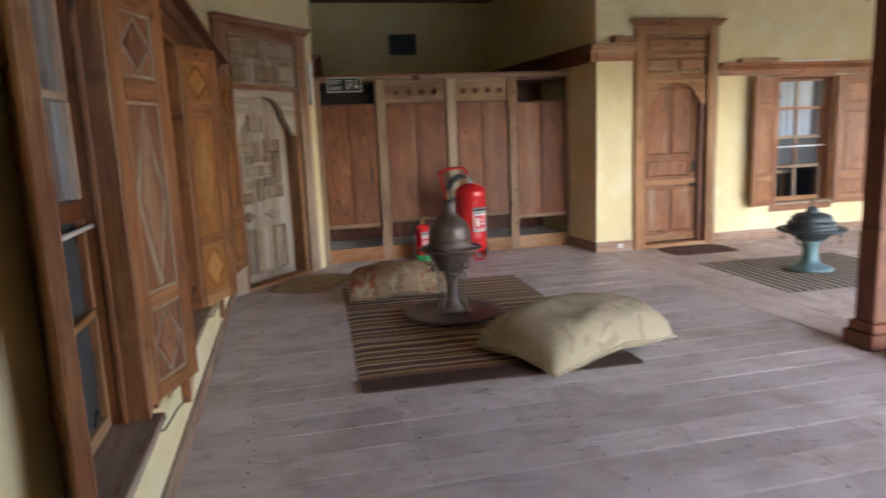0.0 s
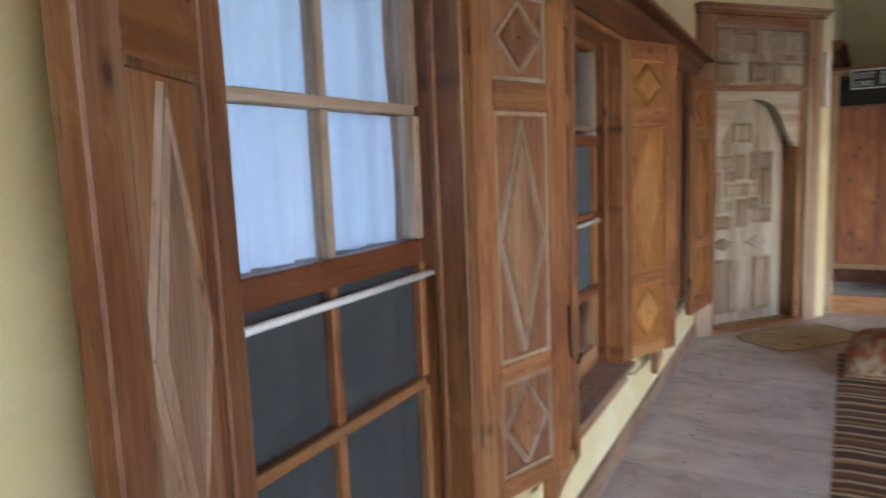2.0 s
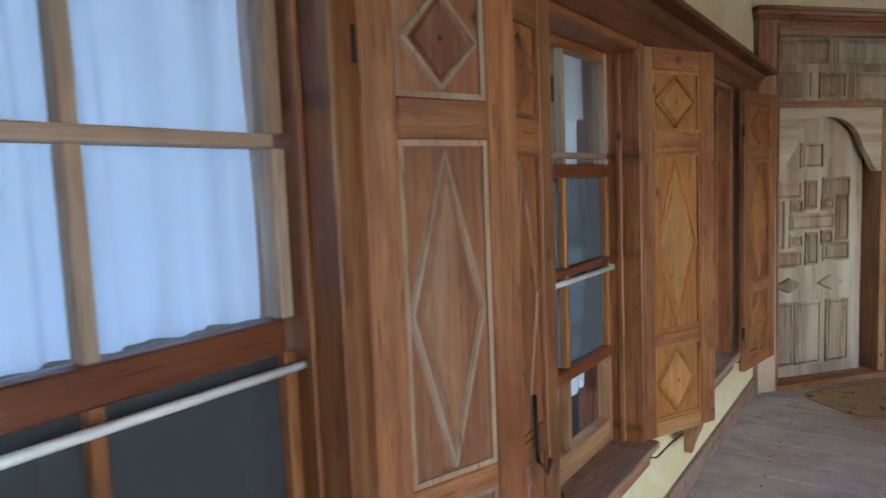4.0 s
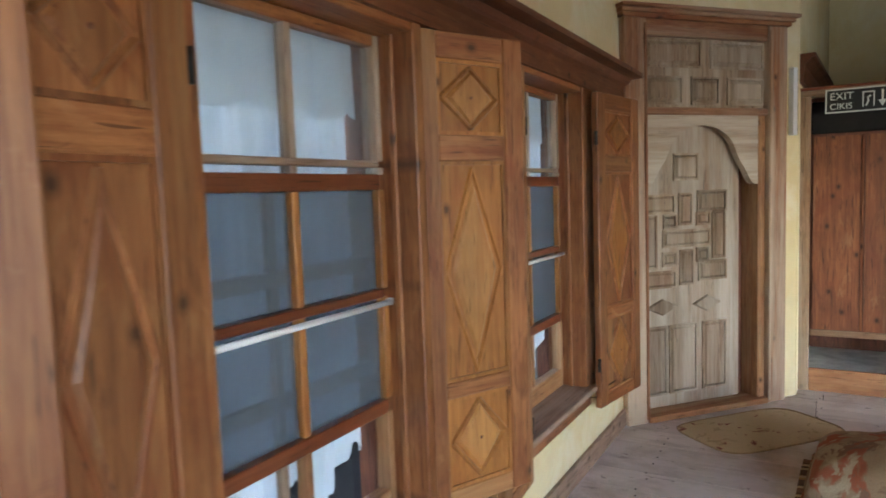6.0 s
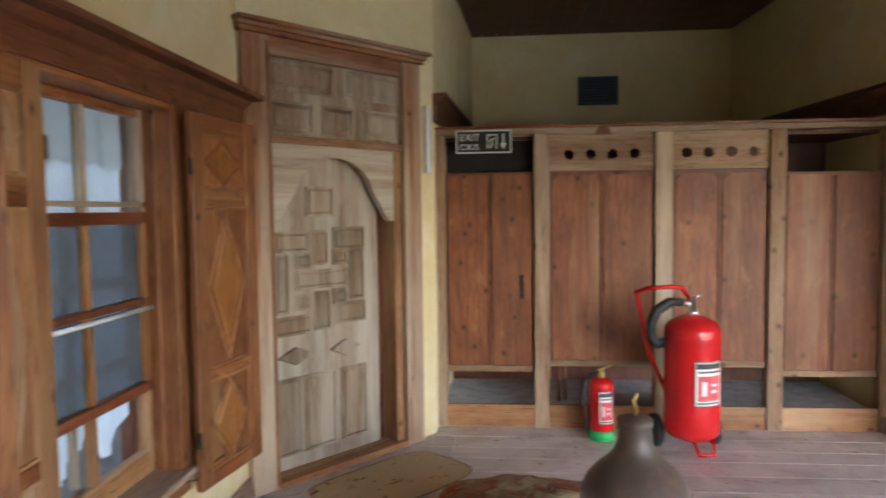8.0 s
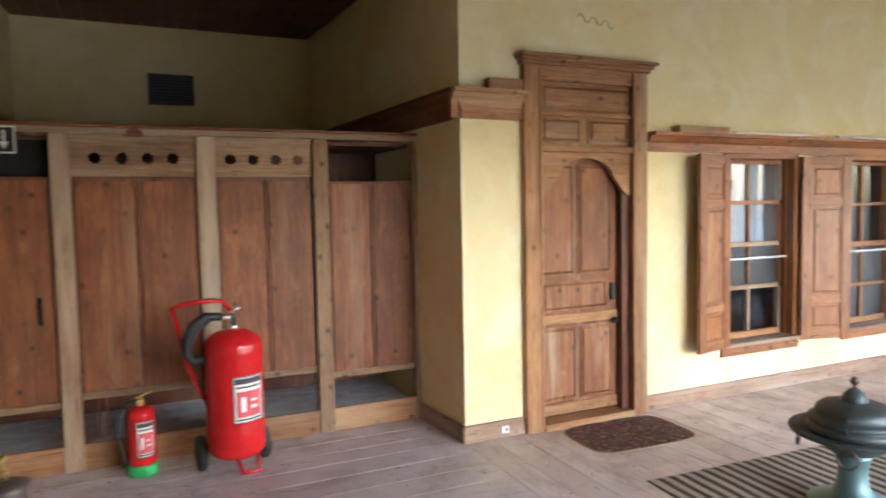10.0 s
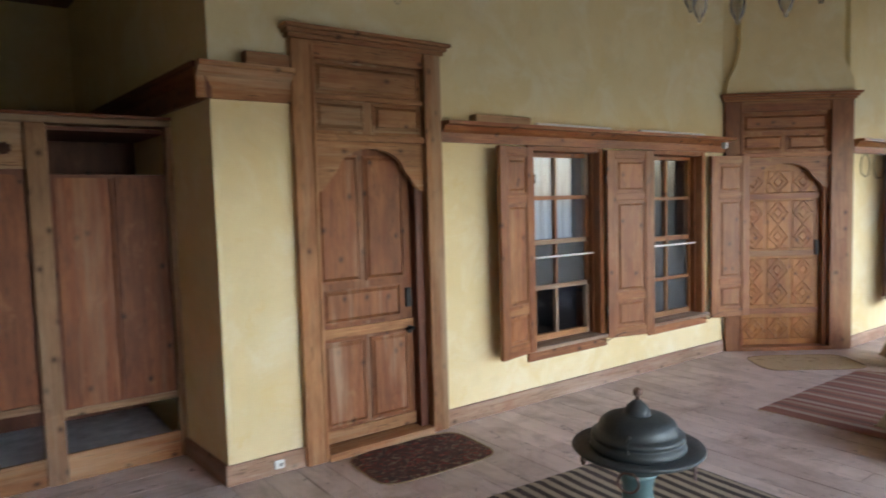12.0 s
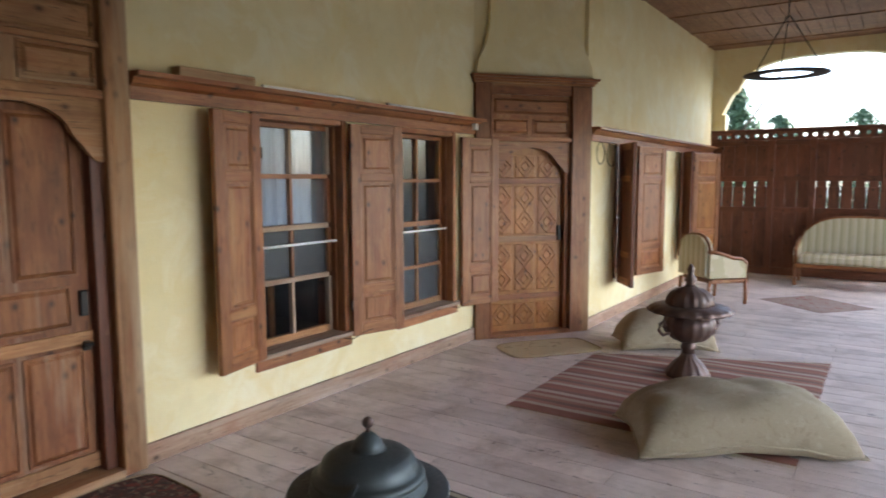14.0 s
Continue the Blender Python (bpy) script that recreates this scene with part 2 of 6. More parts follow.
PINE_D, PINE_L = (0.205, 0.063, 0.019), (0.46, 0.20, 0.072)
GREY = (0.44, 0.25, 0.105)
pine_z = wood("pine_upright", PINE_D, PINE_L, "z", 0.45, GREY, 0.0)
pine_x = wood("pine_level", PINE_D, PINE_L, "x", 0.45, GREY, 0.0)
pine_y = wood("pine_deep", PINE_D, PINE_L, "y", 0.45, GREY, 0.12)
gold_z = wood("golden_pine_upright", (0.30, 0.105, 0.022), (0.56, 0.25, 0.062), "z", 0.42)
honey_z = wood("honey_pine_upright", (0.40, 0.165, 0.042), (0.62, 0.32, 0.10), "z", 0.45)
red_x = wood("reddish_rail", (0.17, 0.045, 0.016), (0.30, 0.10, 0.04), "x", 0.35, knots=False)
old_z = wood("faded_pine_upright", (0.31, 0.135, 0.052), (0.51, 0.275, 0.12), "z", 0.7, (0.50, 0.36, 0.22), 0.15)
old_x = wood("faded_pine_level", (0.31, 0.135, 0.052), (0.51, 0.275, 0.12), "x", 0.7, (0.50, 0.36, 0.22), 0.15)
bleached_z = wood("bleached_wood_upright", (0.32, 0.225, 0.145), (0.455, 0.345, 0.24), "z", 0.8, (0.55, 0.49, 0.40), 0.4, False, 0.6)
bleached_x = wood("bleached_wood_level", (0.31, 0.215, 0.135), (0.44, 0.33, 0.22), "x", 0.8, (0.55, 0.49, 0.40), 0.4, False, 0.6)
carved_z = wood("carved_brown_upright", (0.215, 0.14, 0.08), (0.385, 0.28, 0.185), "z", 0.8, (0.50, 0.42, 0.32), 0.45, False, 0.6)
worn_z = wood("worn_frame_upright", (0.25, 0.085, 0.03), (0.48, 0.225, 0.095), "z", 0.65, (0.54, 0.43, 0.31), 0.38)
worn_x = wood("worn_frame_level", (0.25, 0.085, 0.03), (0.48, 0.225, 0.095), "x", 0.65, (0.52, 0.40, 0.28), 0.25)
closet_z = wood("closet_board", (0.165, 0.045, 0.014), (0.38, 0.135, 0.042), "z", 0.55, (0.36, 0.22, 0.12), 0.08)
closet_frame_z = wood("closet_post", (0.24, 0.135, 0.07), (0.45, 0.29, 0.165), "z", 0.7, (0.46, 0.37, 0.27), 0.4)
closet_frame_x = wood("closet_rail", (0.24, 0.135, 0.07), (0.45, 0.29, 0.165), "x", 0.7, (0.46, 0.37, 0.27), 0.4)
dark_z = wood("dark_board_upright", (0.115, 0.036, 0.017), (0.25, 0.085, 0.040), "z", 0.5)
dark_x = wood("dark_board_level", (0.115, 0.036, 0.017), (0.25, 0.085, 0.040), "x", 0.5)
base_x = wood("dusty_skirting", (0.30, 0.18, 0.115), (0.50, 0.345, 0.24), "x", 0.75, (0.54, 0.44, 0.36), 0.3)
shelf_x = wood("cornice_level", (0.13, 0.045, 0.018), (0.26, 0.10, 0.045), "x", 0.5)
floor_x = boards("floorboard_across", (0.58, 0.52, 0.50), (0.78, 0.72, 0.70), "x")
floor_y = boards("floorboard_along", (0.58, 0.475, 0.42), (0.79, 0.69, 0.63), "y")
ceiling_y = wood("ceiling_board", (0.22, 0.10, 0.045), (0.42, 0.22, 0.11), "x", 0.6)
yellow = plaster("yellow_plaster", (0.79, 0.69, 0.42), (0.74, 0.61, 0.32))
grey_floor = plain("dusty_boards", (0.70, 0.71, 0.72), 0.8)
earth = plain("pale_ground", (0.12, 0.12, 0.085), 0.95, 0, 0.4, 0.6)
black_iron = plain("black_iron", (0.03, 0.028, 0.027), 0.5, 0.7)
# Near-black colour for shade in the rooms and closet; also vent backing, floor gaps.
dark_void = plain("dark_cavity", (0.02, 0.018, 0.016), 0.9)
white_paint = plain("white_enamel", (0.80, 0.80, 0.80), 0.35, 0, 0.05)
rod_white = plain("white_rod", (0.85, 0.85, 0.84), 0.3, 0, 0.04)
red_paint = plain("red_enamel", (0.62, 0.016, 0.02), 0.22, 0, 0.08, 6, 0.02)
green_plastic = plain("green_plastic", (0.03, 0.42, 0.11), 0.4, 0, 0.1)
rubber = plain("black_rubber", (0.018, 0.018, 0.018), 0.55)
brass = metal("brass", (0.72, 0.52, 0.20), 0.3)
worn_brass = metal("worn_brass", (0.46, 0.39, 0.29), 0.38, (0.16, 0.13, 0.10), 0.25)
chrome = metal("chrome", (0.75, 0.75, 0.76), 0.2)
copper_dark = metal("tarnished_copper", (0.30, 0.19, 0.15), 0.36, (0.10, 0.075, 0.065), 0.3)
bronze = metal("dark_bronze", (0.22, 0.14, 0.115), 0.42, (0.11, 0.075, 0.065), 0.5)
verdigris = metal("patinated_copper", (0.11, 0.13, 0.135), 0.48, (0.06, 0.078, 0.082), 0.6)
verdigris_pale = metal("pale_patina", (0.17, 0.27, 0.29), 0.45, (0.14, 0.25, 0.26), 0.7)
paper = plain("label_paper", (0.82, 0.80, 0.78), 0.5, 0, 0.04)
ink = plain("label_ink", (0.05, 0.05, 0.055), 0.6)
pink_print = plain("label_red_print", (0.75, 0.10, 0.12), 0.5)
sign_black = plain("sign_black", (0.012, 0.014, 0.014), 0.4)
sign_white = plain("sign_white", (0.75, 0.80, 0.76), 0.5, 0, 0.04)
glass = see_through("window_glass", (0.96, 0.97, 0.97), 0.06)
dusty_glass = see_through("dusty_glass", (0.92, 0.94, 0.96), 0.15, 0.08, (0.5, 0.52, 0.55))
screen_blue = see_through("insect_screen_pale", (0.64, 0.70, 0.76), 0.3, 0.5, (0.15, 0.175, 0.20))
screen_dark = see_through("insect_screen_dark", (0.6, 0.6, 0.62), 0.3, 0.55, (0.075, 0.08, 0.085))
bulb_glass = see_through("lamp_glass", (0.9, 0.9, 0.88), 1.0, 0.15, (0.7, 0.7, 0.68))
curtain = cloth("white_curtain", (0.70, 0.79, 0.92), 0.4, 0.10)
lace_cloth = cloth("white_lace", (0.80, 0.84, 0.85), 0.4, 0.10)
pillow_cream = patterned("cream_velvet", (0.46, 0.385, 0.25), [(0.36, 0.29, 0.185), (0.52, 0.45, 0.31)], 5, 0.45)
pillow_red = patterned("faded_red_weave", (0.37, 0.26, 0.155), [(0.38, 0.10, 0.045), (0.24, 0.14, 0.09), (0.48, 0.39, 0.25)], 3.2, 0.6)
pillow_olive = patterned("worn_olive_cloth", (0.37, 0.315, 0.215), [(0.32, 0.265, 0.175), (0.41, 0.355, 0.25)], 12, 0.4)
DB, CR, OC, BR, BK = (0.13, 0.065, 0.042), (0.62, 0.51, 0.32), (0.46, 0.28, 0.11), (0.22, 0.11, 0.065), (0.09, 0.048, 0.034)
rug_brown = stripes("brown_cream_stripes", [DB, DB, CR, DB, BR, BR, CR, BK, DB, DB, OC, CR, DB, DB, DB, CR, BK, CR, DB, BR, BR, OC, DB, DB, CR, DB, DB, BK, CR, DB, OC], 0.027)
rug_end = plain("dark_brown_weave", (0.075, 0.04, 0.03), 0.95, 0, 0.3, 30)
rug_dark = stripes("black_cream_stripes", [(0.04, 0.03, 0.025), (0.44, 0.37, 0.26), (0.05, 0.035, 0.03), (0.40, 0.34, 0.24)], 0.04, "x")
rug_pink = stripes("faded_pink_stripes", [(0.30, 0.12, 0.085), (0.27, 0.105, 0.075), (0.46, 0.36, 0.28), (0.33, 0.15, 0.11), (0.20, 0.10, 0.08), (0.30, 0.13, 0.09), (0.40, 0.27, 0.20), (0.27, 0.11, 0.08), (0.44, 0.34, 0.27), (0.22, 0.105, 0.08)], 0.05, "x")
mat_flower = patterned("cream_flower_mat", (0.60, 0.48, 0.29), [(0.20, 0.02, 0.02), (0.42, 0.33, 0.18)], 5.5, 0.24)
mat_red = patterned("dark_red_pile", (0.10, 0.045, 0.035), [(0.26, 0.05, 0.035), (0.28, 0.22, 0.14), (0.05, 0.035, 0.035)], 16, 0.55)
mat_beige = patterned("beige_mat", (0.60, 0.49, 0.29), [(0.36, 0.27, 0.15)], 9, 0.3)
mat_edge = plain("mat_binding", (0.36, 0.27, 0.16), 0.9, 0, 0.3, 40)
mat_far = patterned("faded_rose_mat", (0.34, 0.24, 0.20), [(0.30, 0.09, 0.07), (0.40, 0.33, 0.27)], 8, 0.5)
sofa_cloth = stripes("cream_striped_cloth", [(0.50, 0.44, 0.29), (0.55, 0.50, 0.36), (0.40, 0.35, 0.21)], 0.035, "x", 0.7)
leaf_green = plain("leaf_green", (0.06, 0.10, 0.045), 0.7, 0, 0.5, 3)
bark = plain("bark", (0.10, 0.075, 0.055), 0.95)

# ---------------------------------------------------------------- mesh helpers
def box(bm, x0, x1, y0, y1, z0, z1, bevel=0.0):
    vs = [bm.verts.new((x, y, z)) for x in (x0, x1) for y in (y0, y1) for z in (z0, z1)]
    fs = [bm.faces.new([vs[i] for i in q]) for q in ((0, 1, 3, 2), (4, 6, 7, 5), (0, 4, 5, 1), (2, 3, 7, 6), (0, 2, 6, 4), (1, 5, 7, 3))]
    if bevel:
        es = {e for f in fs for e in f.edges}
        bmesh.ops.bevel(bm, geom=list(es), offset=bevel, segments=1, affect="EDGES", profile=0.7)


def frustum(bm, x0, x1, z0, z1, y, out, inset):
    """A raised field on an upright face at y, standing out towards the room (-y)."""
    a = [bm.verts.new(p) for p in ((x0, y, z0), (x1, y, z0), (x1, y, z1), (x0, y, z1))]
    c = [bm.verts.new(p) for p in ((x0 + inset, y - out, z0 + inset), (x1 - inset, y - out, z0 + inset), (x1 - inset, y - out, z1 - inset), (x0 + inset, y - out, z1 - inset))]
    bm.faces.new(c)
    for k in range(4):
        bm.faces.new((a[k], a[(k + 1) % 4], c[(k + 1) % 4], c[k]))


def ring_frame(bm, x0, x1, z0, z1, e, y0, y1):
    """A flat frame of width e inside the rectangle, from y0 (room side) back to y1."""
    o = [(x0, z0), (x1, z0), (x1, z1), (x0, z1)]
    i = [(x0 + e, z0 + e), (x1 - e, z0 + e), (x1 - e, z1 - e), (x0 + e, z1 - e)]
    of, jf = [bm.verts.new((x, y0, z)) for x, z in o], [bm.verts.new((x, y0, z)) for x, z in i]
    ob, jb = [bm.verts.new((x, y1, z)) for x, z in o], [bm.verts.new((x, y1, z)) for x, z in i]
    for k in range(4):
        n = (k + 1) % 4
        bm.faces.new((of[k], of[n], jf[n], jf[k]))
        bm.faces.new((of[n], of[k], ob[k], ob[n]))
        bm.faces.new((jf[k], jf[n], jb[n], jb[k]))


def plate(bm, outline, y0, y1):
    """An upright plate with the outline given as (x, z), from y0 (room side) back to y1."""
    f = [bm.verts.new((x, y0, z)) for x, z in outline]
    r = [bm.verts.new((x, y1, z)) for x, z in outline]
    bm.faces.new(f)
    bm.faces.new(r[::-1])
    k = len(f)
    for i in range(k):
        bm.faces.new((f[(i + 1) % k], f[i], r[i], r[(i + 1) % k]))


def lathe(bm, profile, segments=32, cx=0, cy=0, lobes=0, depth=0.0, z_lobes=None):
    rings = []
    for r, z in profile:
        ring = []
        for k in range(segments):
            a = 2 * math.pi * k / segments
            q = r
            if lobes and (z_lobes is None or z_lobes[0] <= z <= z_lobes[1]):
                q = r * (1 - depth * abs(math.sin(a * lobes / 2)) ** 0.6)
            ring.append(bm.verts.new((cx + q * math.cos(a), cy + q * math.sin(a), z)))
        rings.append(ring)
    for a, c in zip(rings, rings[1:]):
        for k in range(segments):
            bm.faces.new((a[k], a[(k + 1) % segments], c[(k + 1) % segments], c[k]))
    bm.faces.new(rings[0][::-1])
    bm.faces.new(rings[-1])


def tube(bm, points, radius, sides=8, closed=False):
    pts = [Vector(p) for p in points]
    rings = []
    up = Vector((0.13, 0.27, 0.95)).normalized()
    for k, p in enumerate(pts):
        a = pts[(k - 1) % len(pts)] if closed or k else p
        c = pts[(k + 1) % len(pts)] if closed or k < len(pts) - 1 else p
        d = (c - a).normalized()
        s = d.cross(up)
        s = s.normalized() if s.length > 1e-4 else d.orthogonal().normalized()
        w = s.cross(d)
        rings.append([bm.verts.new(p + radius * (math.cos(t) * s + math.sin(t) * w)) for t in (2 * math.pi * i / sides for i in range(sides))])
    pairs = list(zip(rings, rings[1:])) + ([(rings[-1], rings[0])] if closed else [])
    for a, c in pairs:
        for i in range(sides):
            bm.faces.new((a[i], a[(i + 1) % sides], c[(i + 1) % sides], c[i]))
    if not closed:
        bm.faces.new(rings[0][::-1])
        bm.faces.new(rings[-1])


def mesh_of(name, bm, material, smooth=False):
    bmesh.ops.recalc_face_normals(bm, faces=bm.faces)
    me = bpy.data.meshes.new(name)
    bm.to_mesh(me)
    bm.free()
    me.materials.append(material)
    if smooth:
        for p in me.polygons:
            p.use_smooth = True
    return me


def part(name, bm, material, parent=None, label="", smooth=False):
    ob = new(name, mesh_of(name, bm, material, smooth))
    ob.parent = parent
    if label:
        tagged(ob, label)
    return ob


def block(name, material, parent, x0, x1, y0, y1, z0, z1, bevel=0.004, label=""):
    bm = bmesh.new()
    box(bm, x0, x1, y0, y1, z0, z1, bevel)
    return part(name, bm, material, parent, label)


def thing(name, m, label, category, group="", kind=""):
    ob = new(name)
    ob.empty_display_size = 0.1
    ob.matrix_world = m
    return tagged(ob, label, category, group, kind)


def setting(name, bm, material, m=None, label="", smooth=False):
    ob = part(name, bm, material, None, "", smooth)
    if m is not None:
        ob.matrix_world = m
    return tagged(ob, label, name.split("_")[0], "", "structure")


def wall_cells(bm, x0, x1, z0, z1, thick, holes=(), y0=0.0):
    xs = sorted({x0, x1, *(v for h in holes for v in h[:2] if x0 < v < x1)})
    zs = sorted({z0, z1, *(v for h in holes for v in h[2:] if z0 < v < z1)})
    for a, b in zip(xs, xs[1:]):
        for c, d in zip(zs, zs[1:]):
            u, w = (a + b) / 2, (c + d) / 2
            if not any(h[0] < u < h[1] and h[2] < w < h[3] for h in holes):
                box(bm, a, b, y0, y0 + thick, c, d)

# ---------------------------------------------------------------- plan
TOP = 3.68                                  # ceiling over the gallery
F_L = pose(-0.72, 0, 0, 0, 0, 90)           # window wall: local x runs with world y
F_D1 = pose(-0.614, 6.738, 0, 0, 0, 49.5)   # carved door across the corner
F_AL = pose(0.21, 7.70, 0, 0, 0, 86.3)      # closet niche, one side
F_AR = pose(3.11, 10.45, 0, 0, 0, -86.0)    # closet niche, other side
F_C = pose(0, 7.885, 0)                     # closet front
F_B = pose(0, 7.19, 0)                      # wall with the arched door
F_D3 = pose(8.36, 7.19, 0, 0, 0, -37.2)     # second door across a corner
F_R = pose(0, 6.43, 0)                      # far wall
F_E = pose(14.8, 0, 0, 0, 0, -90)           # gallery end: local x is minus world y
WIN_L = [(1.815, 2.535), (3.45, 4.20), (5.06, 5.80)]
WIN_B = [(5.76, 6.47), (7.24, 7.94)]
WIN_R = [(10.22, 10.74), (12.95, 13.45)]
GAP = 0.08

bm = bmesh.new()
wall_cells(bm, -1.6, 6.62, 0, TOP, 0.25, [(a - GAP, b + GAP, 0.42, 2.03) for a, b in WIN_L])
setting("wall_west", bm, yellow, F_L, "yellow limewashed plaster wall with three windows")
bm = bmesh.new()
wall_cells(bm, -0.16, 1.28, 0, TOP, 0.25, [(-0.1, 1.06, -1, 2.55)])
setting("wall_corner_west", bm, yellow, F_D1, "yellow plaster wall across the corner around a carved door")
bm = bmesh.new()
wall_cells(bm, 0, 2.8, 0, TOP, 0.25)
setting("wall_niche_west", bm, yellow, F_AL, "yellow plaster side wall of the closet niche")
bm = bmesh.new()
wall_cells(bm, 0, 3.27, 0, TOP, 0.25)
setting("wall_niche_east", bm, yellow, F_AR, "yellow plaster side wall of the closet niche")
bm = bmesh.new()
wall_cells(bm, 0.1, 3.4, 0, TOP, 0.2, y0=10.45)
setting("wall_niche_back", bm, yellow, None, "dim yellow plaster back wall above the closets")
bm = bmesh.new()
wall_cells(bm, 3.34, 8.5, 0, TOP, 0.25, [(3.87, 4.80, -1, 2.5)] + [(a - GAP, b + GAP, 0.40, 1.97) for a, b in WIN_B])
setting("wall_north", bm, yellow, F_B, "yellow plaster wall with an arched door and two windows")
bm = bmesh.new()
wall_cells(bm, 0, 1.256, 0, TOP, 0.25, [(0.1, 1.16, -1, 2.45)])
setting("wall_corner_north", bm, yellow, F_D3, "yellow plaster wall across the corner above a panelled door")
bm = bmesh.new()
wall_cells(bm, 9.30, 14.9, 0, TOP, 0.25, [(a - GAP, b + GAP, 0.40, 1.95) for a, b in WIN_R])
setting("wall_north_far", bm, yellow, F_R, "yellow plaster wall with two shuttered windows")
bm = bmesh.new()
box(bm, -0.97, 3.6, -1.85, -1.6, 0, TOP)
setting("wall_south", bm, yellow, None, "plain yellow plaster wall closing the gallery")
# Unseen beam is added; its low underside keeps light off the upper walls.
bm = bmesh.new()
box(bm, 3.30, 3.48, -1.6, 3.24, 2.35, TOP)
box(bm, 3.30, 15.0, 3.06, 3.24, 2.35, TOP)
box(bm, 3.30, 3.48, -1.6, 3.2, -0.1, 0.06)
box(bm, 3.30, 15.0, 3.06, 3.24, -0.1, 0.06)
setting("beam_open_side", bm, dark_x, None, "dark wooden beam and sill along the open side")

# gallery end: plastered arch above a boarded parapet
def arch_z(s):
    if s > 0.94:
        return 0.0
    if s > 0.80:
        return 0.45 * math.sin((0.94 - s) / 0.14 * math.pi / 2)
    return 0.45 + 0.55 * (1 - (s / 0.80) ** 3.2) ** 0.6


bm = bmesh.new()
pts = []
for k in range(41):
    s = -1 + 2 * k / 40
    pts.append((-4.80 + 1.55 * s, 2.62 + 0.85 * arch_z(abs(s))))
outline = [(-6.43, 2.62)] + pts + [(-3.06, 2.62), (-3.06, TOP), (-6.43, TOP)]
plate(bm, outline, 0.0, 0.2)
box(bm, -6.43, -6.22, 0.002, 0.2, 2.3, 2.62)
setting("wall_east_arch", bm, yellow, F_E, "plastered arch over the open end of the gallery")

# rooms behind the windows, with unseen outer openings added to backlight the curtains
def room(name, x0, x1, y0, y1, side):
    bm = bmesh.new()
    w = 0.15
    box(bm, x0, x1, y0, y1, -0.25, -0.1)
    box(bm, x0, x1, y0, y1, 3.0, 3.1)
    if side == "west":
        box(bm, x0, x1, y0 - w, y0, -0.25, 3.1)
        box(bm, x0, x1, y1, y1 + w, -0.25, 3.1)
        box(bm, x0 - w, x0, y0, y1, -0.25, 0.95)
        box(bm, x0 - w, x0, y0, y1, 2.9, 3.1)
        box(bm, x0 - w, x0, y0 + 1.85, y0 + 3.85, 0.95, 2.9)
    else:
        box(bm, x0 - w, x0, y0, y1, -0.25, 3.1)
        box(bm, x1, x1 + w, y0, y1, -0.25, 3.1)
        box(bm, x0, x1, y1, y1 + w, -0.25, 1.3)
        box(bm, x0, x1, y1, y1 + w, 2.2, 3.1)
        box(bm, x0 + 1.3, x1, y1, y1 + w, 1.3, 2.2)
    setting(name, bm, room_dark, None, "plain pale room behind the windows")


# Room walls and floor take dark colours for the shade indoors.
room_dark = plain("room_wall", (0.20, 0.195, 0.19), 0.9)
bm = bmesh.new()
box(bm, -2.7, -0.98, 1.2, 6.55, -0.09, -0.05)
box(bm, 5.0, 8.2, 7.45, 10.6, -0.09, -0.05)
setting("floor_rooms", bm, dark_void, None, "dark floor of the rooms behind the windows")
room("room_west", -2.7, -0.98, 1.2, 6.55, "west")
room_dark = plain("dim_room_wall", (0.035, 0.035, 0.036), 0.9)
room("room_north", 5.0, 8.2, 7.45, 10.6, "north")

# ceilings
bm = bmesh.new()
for k in range(26):
    y = 3.0 + 0.165 * k
    box(bm, 3.2, 15.0, y, y + 0.157, TOP, TOP + 0.03)
for k in range(33):
    x = -0.97 + 0.165 * k
    if x < 3.2:
        box(bm, x, min(x + 0.157, 3.2), -1.85, 7.9, TOP, TOP + 0.03)
for k in range(10):
    box(bm, 4.0 + 1.15 * k, 4.06 + 1.15 * k, 3.2, 7.3, TOP - 0.015, TOP)
box(bm, -1.0, 15.1, -1.9, 8.0, TOP + 0.04, TOP + 0.15)
setting("ceiling_gallery", bm, ceiling_y, None, "brown boarded ceiling with thin battens")
bm = bmesh.new()
for k in range(21):
    box(bm, 0.0 + 0.165 * k, 0.157 + 0.165 * k, 7.20, 10.6, 3.43, 3.46)
box(bm, -0.1, 3.6, 7.20, 10.7, 3.465, 3.6)
box(bm, 0.1, 3.4, 7.19, 7.21, 3.40, TOP)
setting("ceiling_niche", bm, dark_x, None, "dark boarded ceiling over the closet niche")

# outside
bm = bmesh.new()
box(bm, -400, 400, -400, 400, -3.6, -3.5)
setting("ground", bm, earth, None, "dry grassy ground below the gallery")


